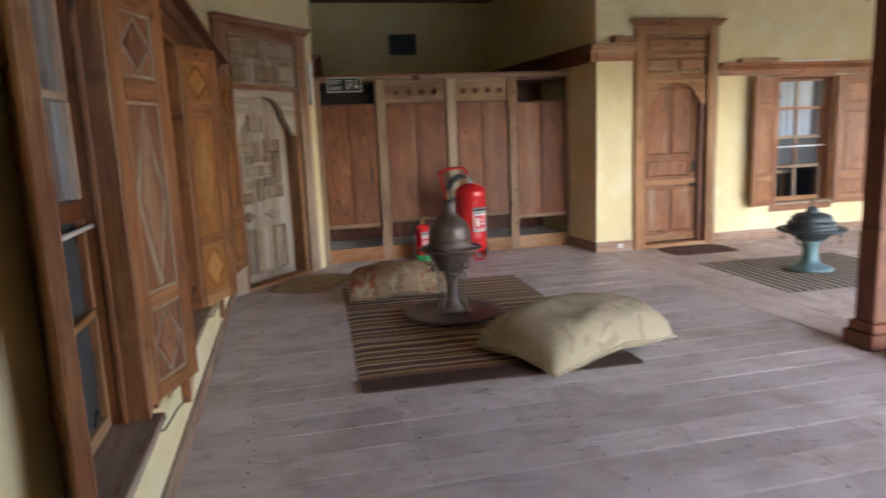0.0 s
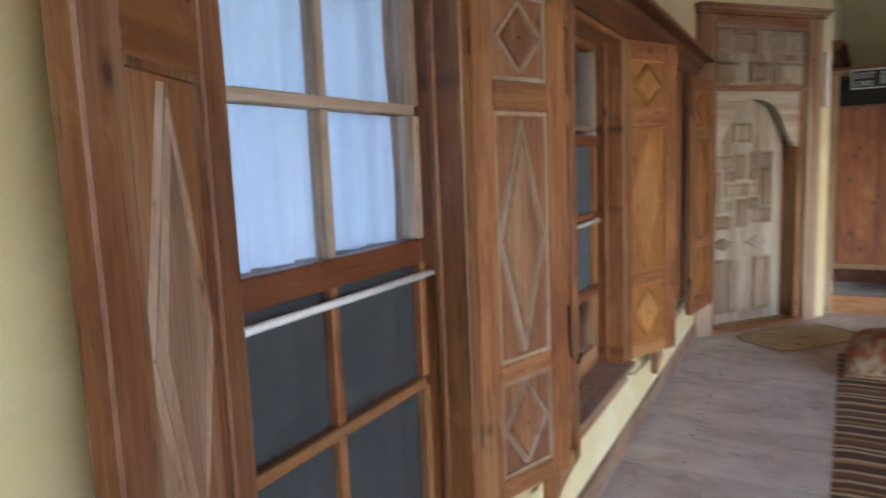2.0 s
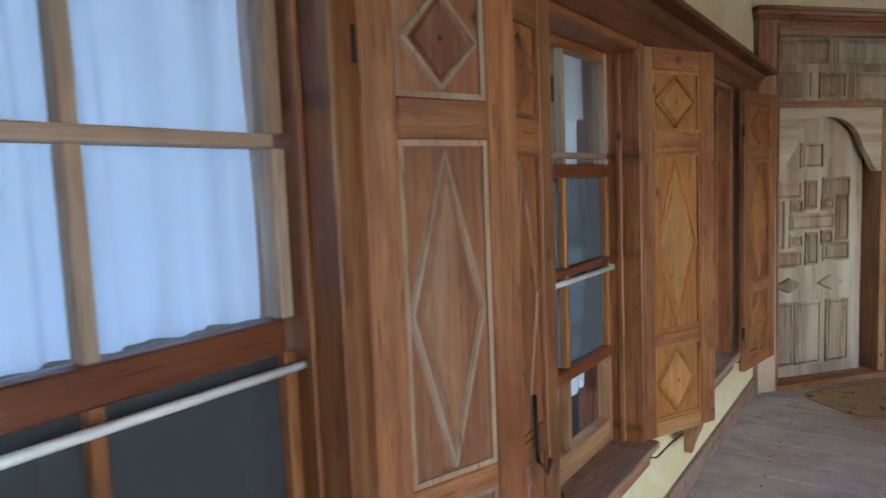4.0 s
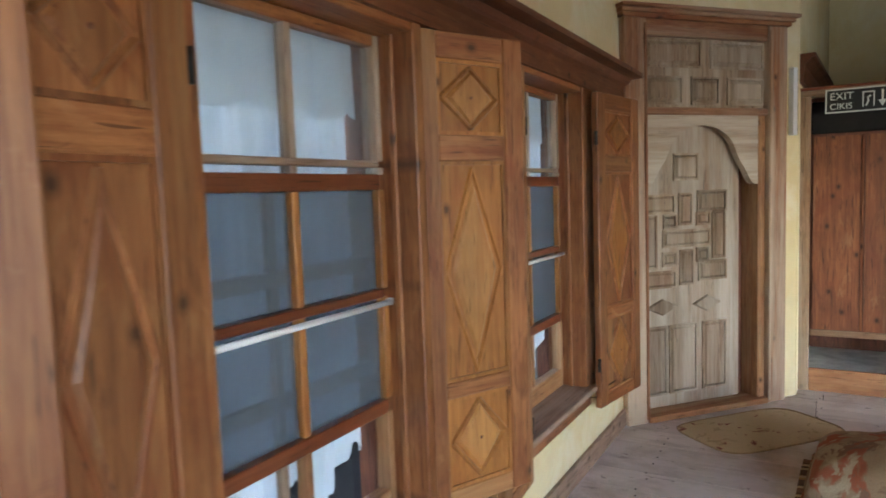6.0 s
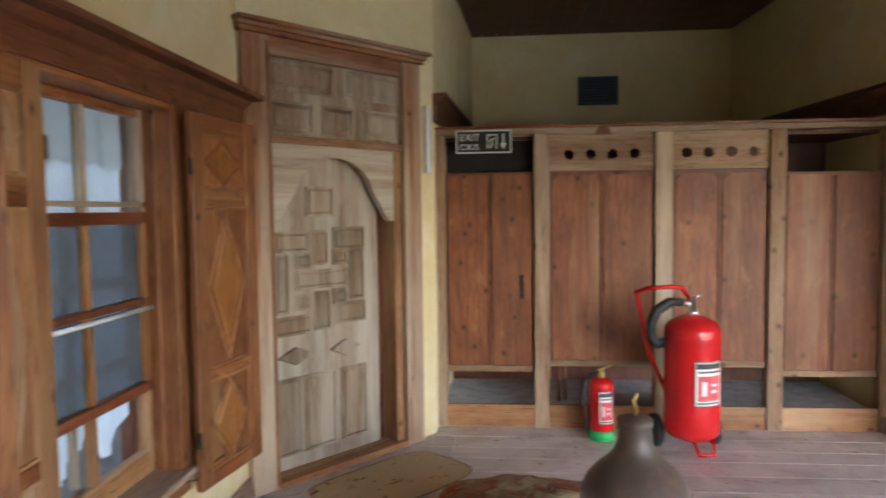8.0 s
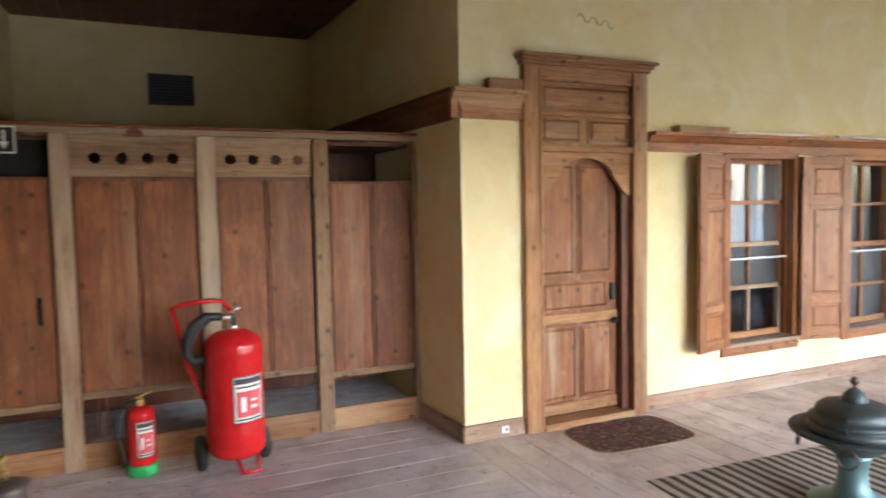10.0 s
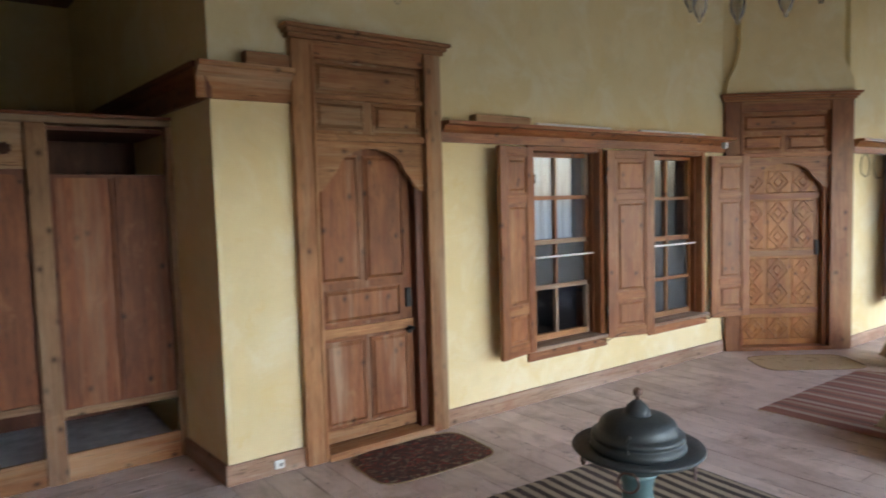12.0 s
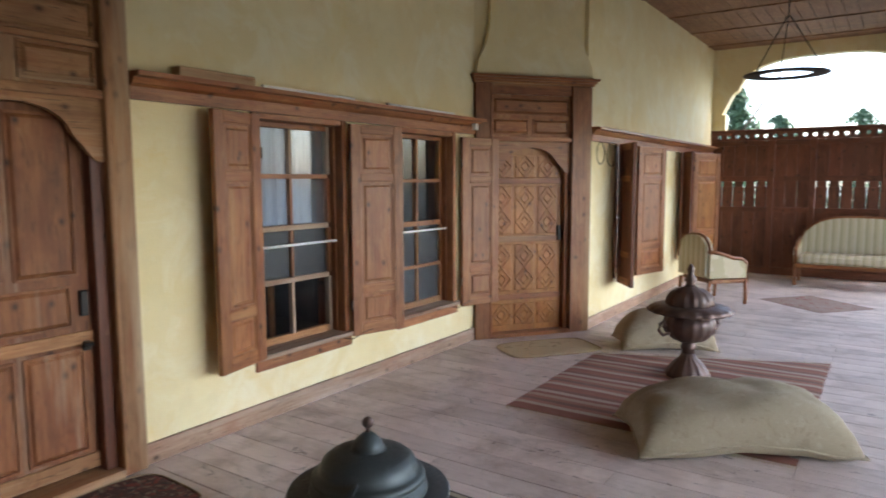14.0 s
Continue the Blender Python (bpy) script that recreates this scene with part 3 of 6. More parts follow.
# ---------------------------------------------------------------- windows, shutters, doors
def window(name, frame_pose, a, b, z0, z1, rails, panes, label, deep=0.13, bars=None, foot=0.05, left_front=-0.018):
    """Frame lining, casing, sash bars and panes. rails: (z, half thickness, material)."""
    w = thing(name, frame_pose, label, "window", "", "structure")
    g = GAP
    bars = bars or [pine_z, gold_z, pine_z, gold_z, pine_z]
    for x0, x1 in ((a - g, a - 0.03), (b + 0.03, b + g)):
        block("jamb", pine_z, w, x0, x1, left_front if x0 < a else -0.018, deep + 0.06, z0, z1 + 0.04)
        bead = (x1, x1 + 0.012) if x0 < a else (x0 - 0.012, x0)
        block("stop_bead", pine_z, w, *bead, deep - 0.075, deep - 0.055, z0, z1, 0.003)
        # Lining is coloured dark for the shade deep in the reveal.
        block("lining", dark_z, w, x0, x1, deep + 0.06, deep + 0.128, z0, z1 + 0.04, 0)
    block("head", pine_x, w, a - 0.03, b + 0.03, -0.012, deep + 0.06, z1 + 0.0, z1 + 0.04)
    c = (a + b) / 2
    block("sash_rail", pine_x, w, a, b, deep - 0.02, deep + 0.03, z1 - 0.035, z1)
    block("sash_rail", old_x, w, a, b, deep - 0.02, deep + 0.03, z0, z0 + foot)
    for z, h, mat in rails:
        block("glazing_rail", mat, w, a, b, deep - 0.025, deep + 0.028, z - h, z + h, 0.003)
    stops = [z0 + foot] + sorted(z for z, h, mat in rails) + [z1 - 0.035]
    half = {z: h for z, h, mat in rails}
    for k, (lo, hi) in enumerate(zip(stops, stops[1:])):
        lo2, hi2 = lo + half.get(lo, 0), hi - half.get(hi, 0)
        for x0, x1 in ((a - 0.03, a), (b, b + 0.03)):
            block("sash_stile", bars[k], w, x0, x1, deep - 0.02, deep + 0.03, lo2 if k else z0, hi2 if hi < z1 - 0.04 else z1, 0.003)
        block("muntin", bars[k], w, c - 0.013, c + 0.013, deep - 0.018, deep + 0.022, lo2, hi2, 0.003)
        for x0, x1 in ((a, c - 0.013), (c + 0.013, b)):
            p = block("pane", panes[k], w, x0, x1, deep + 0.004, deep + 0.008, lo2, hi2, 0)
            p.visible_shadow = False
    return w


def sill(parent, a, b, z, out=0.06):
    block("window_sill", base_x, parent, a - 0.1, b + 0.1, -out, 0.16, z - 0.03, z, 0.006, "worn dusty wooden sill")
    block("sill_apron", pine_x, parent, a - 0.1, b + 0.1, -0.02, 0.0, z - 0.11, z - 0.036, 0.004)
    bm = bmesh.new()
    x = b + 0.02
    tube(bm, [(x, -0.02, z - 0.05), (x + 0.05, -0.055, z - 0.06), (x + 0.14, -0.09, z - 0.02), (x + 0.2, -0.12, z + 0.0)], 0.0035, 6)
    part("hook", bm, black_iron, parent, "black iron hook", True)


def rod(frame_pose, a, b, z, y, tilt=0.0):
    t = thing("window_rod", frame_pose @ pose(0, 0, 0), "thin white rod across a window", "rod", "white window rods")
    bm = bmesh.new()
    tube(bm, [(a, y, z - tilt), (b, y, z + tilt)], 0.009, 8)
    part("bar", bm, rod_white, t, "", True)
    for x in (a, b):
        bm = bmesh.new()
        tube(bm, [(x, y - 0.004, z), (x, y + 0.04, z)], 0.012, 8)
        part("bracket", bm, rod_white, t, "", True)


def diamond(bm, xc, zc, hx, hz, y, t, out):
    """Raised lozenge ribs on a panel."""
    p = [(xc, zc + hz), (xc + hx, zc), (xc, zc - hz), (xc - hx, zc)]
    for (xa, za), (xb, zb) in zip(p, p[1:] + p[:1]):
        d = math.hypot(xb - xa, zb - za)
        nx, nz = -(zb - za) / d * t, (xb - xa) / d * t
        f = [bm.verts.new((x, y, z)) for x, z in ((xa + nx, za + nz), (xb + nx, zb + nz), (xb - nx, zb - nz), (xa - nx, za - nz))]
        g = [bm.verts.new((x, y - out, z)) for x, z in ((xa + nx * .4, za + nz * .4), (xb + nx * .4, zb + nz * .4), (xb - nx * .4, zb - nz * .4), (xa - nx * .4, za - nz * .4))]
        bm.faces.new(g)
        for i in range(4):
            bm.faces.new((f[i], f[(i + 1) % 4], g[(i + 1) % 4], g[i]))


def lozenge(bm, xc, zc, hx, hz, y, out):
    p = [(xc, zc + hz), (xc + hx, zc), (xc, zc - hz), (xc - hx, zc)]
    f = [bm.verts.new((x, y, z)) for x, z in p]
    g = [bm.verts.new((xc + (x - xc) * 0.85, y - out, zc + (z - zc) * 0.9)) for x, z in p]
    bm.faces.new(g)
    for i in range(4):
        bm.faces.new((f[i], f[(i + 1) % 4], g[(i + 1) % 4], g[i]))


def shutter(m, w, z0, z1, label, group, style="diamond", panel_mat=None, frame_mat=None, rib_mat=None, flip=False, hook=False, field_mat=None):
    """A framed shutter leaf. Its hinge is at the local origin; it runs along local x (or -x when flipped)."""
    t = thing("shutter", m, label, "shutter", group)
    panel_mat, frame_mat = panel_mat or gold_z, frame_mat or pine_z
    rib_mat = rib_mat or panel_mat
    s = 0.085 if w > 0.34 else 0.07
    h = z1 - z0
    d0, d1 = -0.036, 0.0
    X = (lambda x: -x) if flip else (lambda x: x)

    def bar(name, mat, xa, xb, ya, yb, za, zb, bv=0.004):
        xa, xb = sorted((X(xa), X(xb)))
        return block(name, mat, t, xa, xb, ya, yb, za, zb, bv)

    bar("stile", frame_mat, 0, s, d0, d1, z0, z1)
    bar("stile", frame_mat, w - s, w, d0, d1, z0, z1)
    cuts = [z0, z0 + 0.065, z1 - 1.19, z1 - 1.135, z1 - 0.41, z1 - 0.325, z1 - 0.085, z1]
    if style == "plain":
        cuts = [z0, z0 + 0.08, z0 + 0.20 * h, z0 + 0.20 * h + 0.06, z1 - 0.24 * h - 0.04, z1 - 0.24 * h + 0.02, z1 - 0.07, z1]
    for k in (0, 2, 4, 6):
        bar("rail", pine_x, s, w - s, d0 + 0.002, d1 - 0.002, cuts[k], cuts[k + 1])
    for k in (1, 3, 5):
        a, b = cuts[k], cuts[k + 1]
        p = bar("panel", panel_mat, s, w - s, -0.022, -0.008, a, b, 0)
        bm = bmesh.new()
        xa, xb = sorted((X(s), X(w - s)))
        xc, zc = (xa + xb) / 2, (a + b) / 2
        e = 0.012
        if style != "diamond":
            ring_frame(bm, xa, xb, a, b, e, -0.030, -0.022)
        if style == "diamond":
            hx, hz = (xb - xa) / 2 - e - 0.008, (b - a) / 2 - e - 0.010
            diamond(bm, xc, zc, hx, hz, -0.022, 0.009, 0.008)
            part("moulding", bm, rib_mat, p)
            bm = bmesh.new()
            ring_frame(bm, xa, xb, a, b, e, -0.030, -0.022)
            part("beading", bm, rib_mat, p)
            bm = bmesh.new()
            lozenge(bm, xc, zc, hx * 0.80, hz * 0.88, -0.022, 0.009)
            part("lozenge", bm, field_mat or panel_mat, p)
            if hz < 0.2:
                bm = bmesh.new()
                lathe(bm, [(0.006, -0.004), (0.006, 0.002), (0.002, 0.004)], 8)
                part("peg", bm, dark_z, p, "dark wooden peg").matrix_basis = pose(xc, -0.031, zc, 90, 0, 0)
        else:
            part("moulding", bm, frame_mat, p)
            bm = bmesh.new()
            x0, x1 = xa + 0.03, xb - 0.03
            frustum(bm, x0, x1, a + 0.03, b - 0.03, -0.022, 0.009, 0.014)
            part("raised_field", bm, panel_mat, p)
    for z in (z0 + 0.2, z1 - 0.27):
        bm = bmesh.new()
        tube(bm, [(X(-0.008), -0.03, z), (X(-0.008), -0.03, z + 0.07)], 0.009, 8)
        part("hinge", bm, black_iron, t, "dark iron hinge", True)
    if hook:
        bm = bmesh.new()
        x = X(0.5 * w)
        tube(bm, [(x, -0.045, z0 + 0.62), (x, -0.05, z0 + 0.45), (x, -0.075, z0 + 0.42), (x, -0.085, z0 + 0.46)], 0.006, 6)
        part("hook", bm, black_iron, t, "bent iron hook", True)
    return t


def curtain_at(name, frame_pose, a, b, z0, z1, y, label, folds=11, lace=False, seed=1):
    rnd = random.Random(seed)
    t = thing(name, frame_pose, label, "curtain", "window curtains")
    bm = bmesh.new()
    nx, nz = 60, 10
    ph = [rnd.uniform(0, 6.28) for _ in range(3)]
    grid = []
    for j in range(nz + 1):
        row = []
        for i in range(nx + 1):
            u = i / nx
            x = a + (b - a) * u
            low = z0
            if lace:
                low = z0 + 0.03 - 0.13 * abs(math.sin(u * 3.1 * math.pi + 0.4)) ** 1.5 + 0.02 * abs((u * 26) % 2 - 1)
            z = z1 + (low - z1) * j / nz
            yy = y + 0.016 * math.sin(u * folds * 6.28 + ph[0] + 0.5 * math.sin(j * 0.6)) + 0.01 * math.sin(u * folds * 2.3 * 6.28 + ph[1])
            row.append(bm.verts.new((x, yy, z)))
        grid.append(row)
    for r0, r1 in zip(grid, grid[1:]):
        for i in range(nx):
            bm.faces.new((r0[i], r0[i + 1], r1[i + 1], r1[i]))
    part("cloth", bm, lace_cloth if lace else curtain, t, "", True)
    if lace:
        bm = bmesh.new()
        cols = []
        for i in range(nx + 1):
            u = i / nx
            x = a + (b - a) * u
            yy = y - 0.022 + 0.012 * math.sin(u * folds * 6.28 + ph[2])
            hem = 1.775 - 0.035 * abs(math.sin(u * 4.2 * math.pi)) ** 0.7
            cols.append((bm.verts.new((x, yy, z1 - 0.01)), bm.verts.new((x, yy - 0.006, hem))))
        for p, q in zip(cols, cols[1:]):
            bm.faces.new((p[0], q[0], q[1], p[1]))
        part("valance", bm, lace_cloth, t, "short scalloped upper layer", True)
    bm = bmesh.new()
    tube(bm, [(a - 0.03, y, z1 - 0.005), (b + 0.03, y, z1 - 0.005)], 0.006, 6)
    part("curtain_wire", bm, black_iron, t, "", True)


# window wall
red = red_x
dusty = wood("dusty_rib", (0.32, 0.20, 0.12), (0.52, 0.38, 0.27), "z", 0.8, (0.54, 0.46, 0.37), 0.3, False)
dusty_x = wood("dusty_bar", (0.32, 0.20, 0.12), (0.52, 0.38, 0.27), "x", 0.8, (0.54, 0.46, 0.37), 0.3, False)
w1 = window("window_1", F_L, *WIN_L[0], 0.46, 2.0, [(0.885, 0.014, pine_x), (1.245, 0.032, red), (1.61, 0.013, dusty_x)],
            [screen_dark, screen_dark, dusty_glass, dusty_glass], "wooden sash window with white curtain and dark screens", 0.13, [pine_z, pine_z, dusty, dusty], 0.05, 0.07)
w2 = window("window_2", F_L, *WIN_L[1], 0.46, 2.0, [(0.835, 0.022, red), (1.20, 0.014, red), (1.55, 0.024, red), (1.605, 0.010, dusty_x)],
            [glass, screen_blue, screen_blue, dusty_glass, dusty_glass], "wooden sash window with pale screens and lace curtain", 0.13, [old_z, gold_z, gold_z, dusty, dusty], 0.095)
w3 = window("window_3", F_L, *WIN_L[2], 0.46, 2.0, [(0.835, 0.022, red), (1.20, 0.014, red), (1.55, 0.024, red), (1.605, 0.010, dusty_x)],
            [glass, screen_blue, screen_blue, dusty_glass, dusty_glass], "wooden sash window with pale screens and lace curtain", 0.13, [old_z, gold_z, gold_z, dusty, dusty], 0.095)
for w, (a, b) in zip((w1, w2, w3), WIN_L):
    sill(w, a, b, 0.46)
rod(F_L, 1.76, 2.615, 1.185, 0.09)
rod(F_L, 3.37, 4.22, 1.17, 0.095)
rod(F_L, 5.00, 5.84, 1.17, 0.095)
curtain_at("curtain", F_L, 1.73, 2.545, 1.27, 2.02, 0.205, "white curtain behind the upper panes", 6, False, 2)
curtain_at("curtain", F_L, 3.33, 4.22, 0.67, 2.02, 0.225, "long white curtain with lace edge behind glass", 6, True, 3)
curtain_at("curtain", F_L, 4.99, 5.87, 0.67, 2.02, 0.225, "long white curtain with lace edge behind glass", 6, True, 4)

for w, (a, b) in ((w2, WIN_L[1]), (w3, WIN_L[2])):
    c = (a + b) / 2
    for z in (0.93, 1.27):
        block("inner_bar", dusty_x, w, a - 0.02, b + 0.04, 0.165, 0.19, z, z + 0.045, 0.003)
    block("inner_bar", dusty, w, c - 0.055, c - 0.025, 0.165, 0.19, 0.56, 1.55, 0.003)
a, b = WIN_L[0]
c = (a + b) / 2
for x0, x1 in ((a - 0.02, a + 0.02), (c - 0.065, c - 0.03), (b - 0.05, b - 0.01)):
    block("inner_bar", dusty, w1, x0, x1, 0.165, 0.19, 0.50, 1.21, 0.003)
block("inner_bar", dusty_x, w1, a - 0.02, b, 0.166, 0.189, 0.90, 0.94, 0.003)
OPEN = "open window shutters"
dusty_pine = wood("dusty_pine", (0.195, 0.068, 0.029), (0.41, 0.18, 0.08), "z", 0.7, (0.44, 0.28, 0.17), 0.02)
S_OLD = wood("worn_shutter", (0.17, 0.058, 0.024), (0.37, 0.165, 0.07), "z", 0.5, (0.45, 0.34, 0.24), 0.25)
shutter(F_L @ pose(2.665, 0.03, 0, 0, 0, -19), 0.40, 0.47, 2.02, "open pine shutter with dusty lozenge ribs, by a window", OPEN, "diamond", dusty_pine, pine_z, dusty)
shutter(F_L @ pose(4.27, 0.03, 0, 0, 0, -25.6), 0.44, 0.455, 2.02, "open golden pine shutter with lozenge panels and knots", OPEN, "diamond", gold_z, pine_z, field_mat=honey_z)
shutter(F_L @ pose(5.88, -0.05, 0, 0, 0, -10), 0.50, 0.34, 2.0, "open pine shutter with lozenge panels beside the carved door", OPEN, "diamond", pine_z, pine_z, field_mat=gold_z)
shutter(F_L @ pose(1.795, 0.045, 0, 0, 0, 25), 0.385, 0.40, 2.02, "weathered open shutter with peeling edge and iron hook", OPEN, "diamond", S_OLD, S_OLD, S_OLD, True, True)
shutter(F_L @ pose(3.355, -0.03, 0, 0, 0, 5), 0.40, 0.36, 2.0, "open pine shutter with iron hook, folded back", OPEN, "diamond", pine_z, pine_z, None, True, True)
shutter(F_L @ pose(4.97, -0.03, 0, 0, 0, 6), 0.36, 0.30, 2.0, "greyed open shutter folded back against the wall", OPEN, "diamond", old_z, old_z, None, True)


def cornice(name, frame_pose, a, b, z, label, out=0.13, fascia=0.13, mat=None):
    """Shelf board on a moulded fascia."""
    bm = bmesh.new()
    prof = [(0.0, z - fascia), (-0.03, z - fascia), (-0.034, z - 0.075), (-0.055, z - 0.06), (-0.075, z - 0.03), (-out, z - 0.026), (-out, z), (0.0, z)]
    va = [bm.verts.new((a, y, q)) for y, q in prof]
    vb = [bm.verts.new((b, y, q)) for y, q in prof]
    bm.faces.new(va[::-1])
    bm.faces.new(vb)
    k = len(prof)
    for i in range(k):
        bm.faces.new((va[i], va[(i + 1) % k], vb[(i + 1) % k], vb[i]))
    return setting(name, bm, mat or shelf_x, frame_pose, label)


def skirting(name, frame_pose, a, b, h, mat, label):
    bm = bmesh.new()
    box(bm, a, b, -0.022, 0, 0, h, 0.004)
    setting(name, bm, mat, frame_pose, label)


bm = bmesh.new()
for a, b in ((2.73, 3.372), (4.34, 4.975), (5.885, 6.60)):
    box(bm, a, b, -0.015, 0, 0.44, 2.06)
for a, b in ((2.585, 2.73), (4.235, 4.34)):
    box(bm, a, b, -0.002, 0, 0.44, 2.06)
setting("trim_window_panels", bm, pine_z, F_L, "brown pine boards between the windows")
cornice("trim_shelf_west", F_L, 1.44, 6.63, 2.185, "dark pine cornice shelf above the windows", 0.14, 0.16)
skirting("baseboard_west", F_L, -1.6, 6.62, 0.11, base_x, "dusty greyed wooden baseboard")


def ogee(x0, x1, zs, zt, ztop, k=36):
    c, h = (x0 + x1) / 2, (x1 - x0) / 2
    low = []
    for i in range(k + 1):
        s = -1 + 2 * i / k
        q = abs(s)
        if q > 0.95:
            f = 0.0
        elif q > 0.62:
            f = 0.42 * (0.5 - 0.5 * math.cos(math.pi * (0.95 - q) / 0.33))
        else:
            f = 0.42 + 0.58 * math.sqrt(max(0, 1 - (q / 0.62) ** 2))
        low.append((c + h * s, zs + (zt - zs) * f))
    return low + [(x1, ztop), (x0, ztop)]


def door_case(name, frame_pose, o0, o1, i0, i1, crown_z, lintel, label, mats, jamb_deep=0.16, board=None):
    """Posts, lintel, transom zone and crown around a door opening."""
    up, lv = mats
    d = thing(name, frame_pose, label, "door", "", "structure")
    for a, b in ((o0, i0), (i1, o1)):
        block("post", up, d, a, b, -0.05, jamb_deep, 0, crown_z - 0.07, 0.006)
        w = b - a
        inner = (b - 0.022, b) if b == i0 else (a, a + 0.022)
        block("post_moulding", up, d, *inner, -0.06, -0.0502, 0.02, crown_z - 0.1, 0.004)
    block("lintel", lv, d, i0, i1, -0.045, jamb_deep, lintel, lintel + 0.045, 0.005)
    block("transom_board", board or up, d, i0, i1, 0.0, 0.03, lintel + 0.045, crown_z - 0.12, 0)
    block("frieze", lv, d, i0, i1, -0.04, 0.05, crown_z - 0.17, crown_z - 0.07, 0.004)
    bm = bmesh.new()
    z = crown_z
    for k, (o, lo, hi) in enumerate(((0.065, z - 0.07, z - 0.045), (0.085, z - 0.045, z - 0.022), (0.115, z - 0.022, z))):
        box(bm, o0 - 0.02 - 0.015 * k, o1 + 0.02 + 0.015 * k, -o, 0.02, lo, hi, 0.004)
    part("crown", bm, lv, d, "projecting moulded crown")
    return d


def fields(parent, name, mat, rects, y, out, inset, rim=0.0):
    for a, b, c, e in rects:
        bm = bmesh.new()
        frustum(bm, a, b, c, e, y, out * 1.3, inset)
        if rim:
            ring_frame(bm, a - rim, b + rim, c - rim, e + rim, rim, y - 0.013, y)
        part(name, bm, mat, parent)


# carved corner door
d1 = door_case("door_1", F_D1, -0.16, 1.12, 0.0, 0.962, 2.60, 1.95, "bleached carved wooden door under an ogee arch board", (worn_z, worn_x), board=carved_z)
U = 0.80 / 295
CD = lambda x0, x1, y0, y1: (U * (x0 - 95), U * (x1 - 95), 1.5 - 0.00203 * (y1 - 545), 1.5 - 0.00203 * (y0 - 545))
leaf = block("door_leaf", bleached_z, d1, 0.0, 0.83, 0.075, 0.11, 0.045, 1.93, 0.003, "greyed carved door leaf")
# Added dark board stops light behind the leaf and stands in for shade.
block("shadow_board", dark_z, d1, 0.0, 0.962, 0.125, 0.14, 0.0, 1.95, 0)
block("inner_jamb", old_z, d1, 0.90, 0.962, -0.02, 0.15, 0.0, 1.95)
rects = [CD(*q) for q in ((205, 268, 445, 520), (120, 200, 575, 625), (220, 252, 572, 665), (275, 355, 565, 625), (122, 148, 640, 800), (175, 205, 640, 672),
                          (272, 305, 635, 668), (320, 352, 630, 780), (172, 305, 690, 735), (172, 205, 760, 795), (222, 255, 755, 860), (272, 300, 752, 788),
                          (120, 203, 820, 865), (278, 355, 795, 850), (120, 175, 1000, 1215), (190, 265, 1000, 1215), (290, 355, 1000, 1215))]
fields(leaf, "carved_block", carved_z, rects, 0.075, 0.013, 0.016, 0.012)
for q in ((120, 215, 905, 960), (255, 345, 905, 960)):
    a, b, c, e = CD(*q)
    bm = bmesh.new()
    lozenge(bm, (a + b) / 2, (c + e) / 2, (b - a) / 2, (e - c) / 2, 0.075, 0.016)
    part("carved_lozenge", bm, carved_z, leaf)
bm = bmesh.new()
plate(bm, ogee(0.0, 0.90, 1.50, 1.885, 1.95), -0.02, 0.03)
part("arch_board", bm, bleached_x, d1, "greyed scalloped arch board")
tz = [(-0.03 + 0.03, 0.455, 2.25, 2.42), (0.515, 0.962, 2.25, 2.42), (0.0, 0.31, 2.02, 2.19), (0.36, 0.60, 2.02, 2.19), (0.65, 0.962, 2.02, 2.19)]
fields(d1, "transom_panel", carved_z, [(a + 0.02, b - 0.02, c + 0.01, e - 0.01) for a, b, c, e in tz], 0.0, 0.018, 0.028, 0.013)
bm = bmesh.new()
tube(bm, [(0.03, 0.05, 0.98), (0.025, 0.02, 0.96), (0.025, 0.01, 0.90), (0.03, 0.03, 0.83), (0.03, 0.05, 0.81)], 0.012, 8)
part("door_handle", bm, black_iron, d1, "black iron pull handle", True)
block("threshold", old_x, d1, 0.0, 0.962, -0.06, 0.15, 0.0, 0.04)

# arched door beside the closet
d2 = door_case("door_2", F_B, 3.80, 4.87, 3.94, 4.73, 2.63, 1.97, "faded pine panelled door under a scalloped arch board", (old_z, old_x))
brown_z = wood("brown_leaf", (0.20, 0.062, 0.020), (0.43, 0.175, 0.06), "z", 0.65, (0.52, 0.38, 0.26), 0.2)
leaf = block("door_leaf", brown_z, d2, 3.945, 4.66, 0.06, 0.10, 0.07, 1.95, 0.003, "worn brown panelled leaf")
fields(leaf, "leaf_panel", brown_z, [(3.985, 4.255, 1.10, 1.88), (4.315, 4.59, 1.10, 1.88), (4.00, 4.55, 0.84, 1.03), (3.99, 4.27, 0.18, 0.70), (4.33, 4.60, 0.18, 0.70)], 0.06, 0.012, 0.02, 0.012)
block("leaf_rail", old_x, d2, 3.945, 4.66, 0.045, 0.062, 0.735, 0.80, 0.003)
block("leaf_rail", old_x, d2, 3.945, 4.66, 0.045, 0.062, 0.07, 0.15, 0.003)
# Board added as on door_1: closes the gap, dark in place of shade.
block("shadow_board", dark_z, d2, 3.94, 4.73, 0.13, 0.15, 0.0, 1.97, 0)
# Dark wood here puts the shade of the reveal into the jamb's colour.
block("inner_jamb", dark_z, d2, 4.665, 4.73, 0.0, 0.16, 0, 1.97)
bm = bmesh.new()
plate(bm, ogee(3.94, 4.73, 1.66, 1.93, 2.0), -0.02, 0.02)
part("arch_board", bm, old_x, d2, "scalloped arch board")
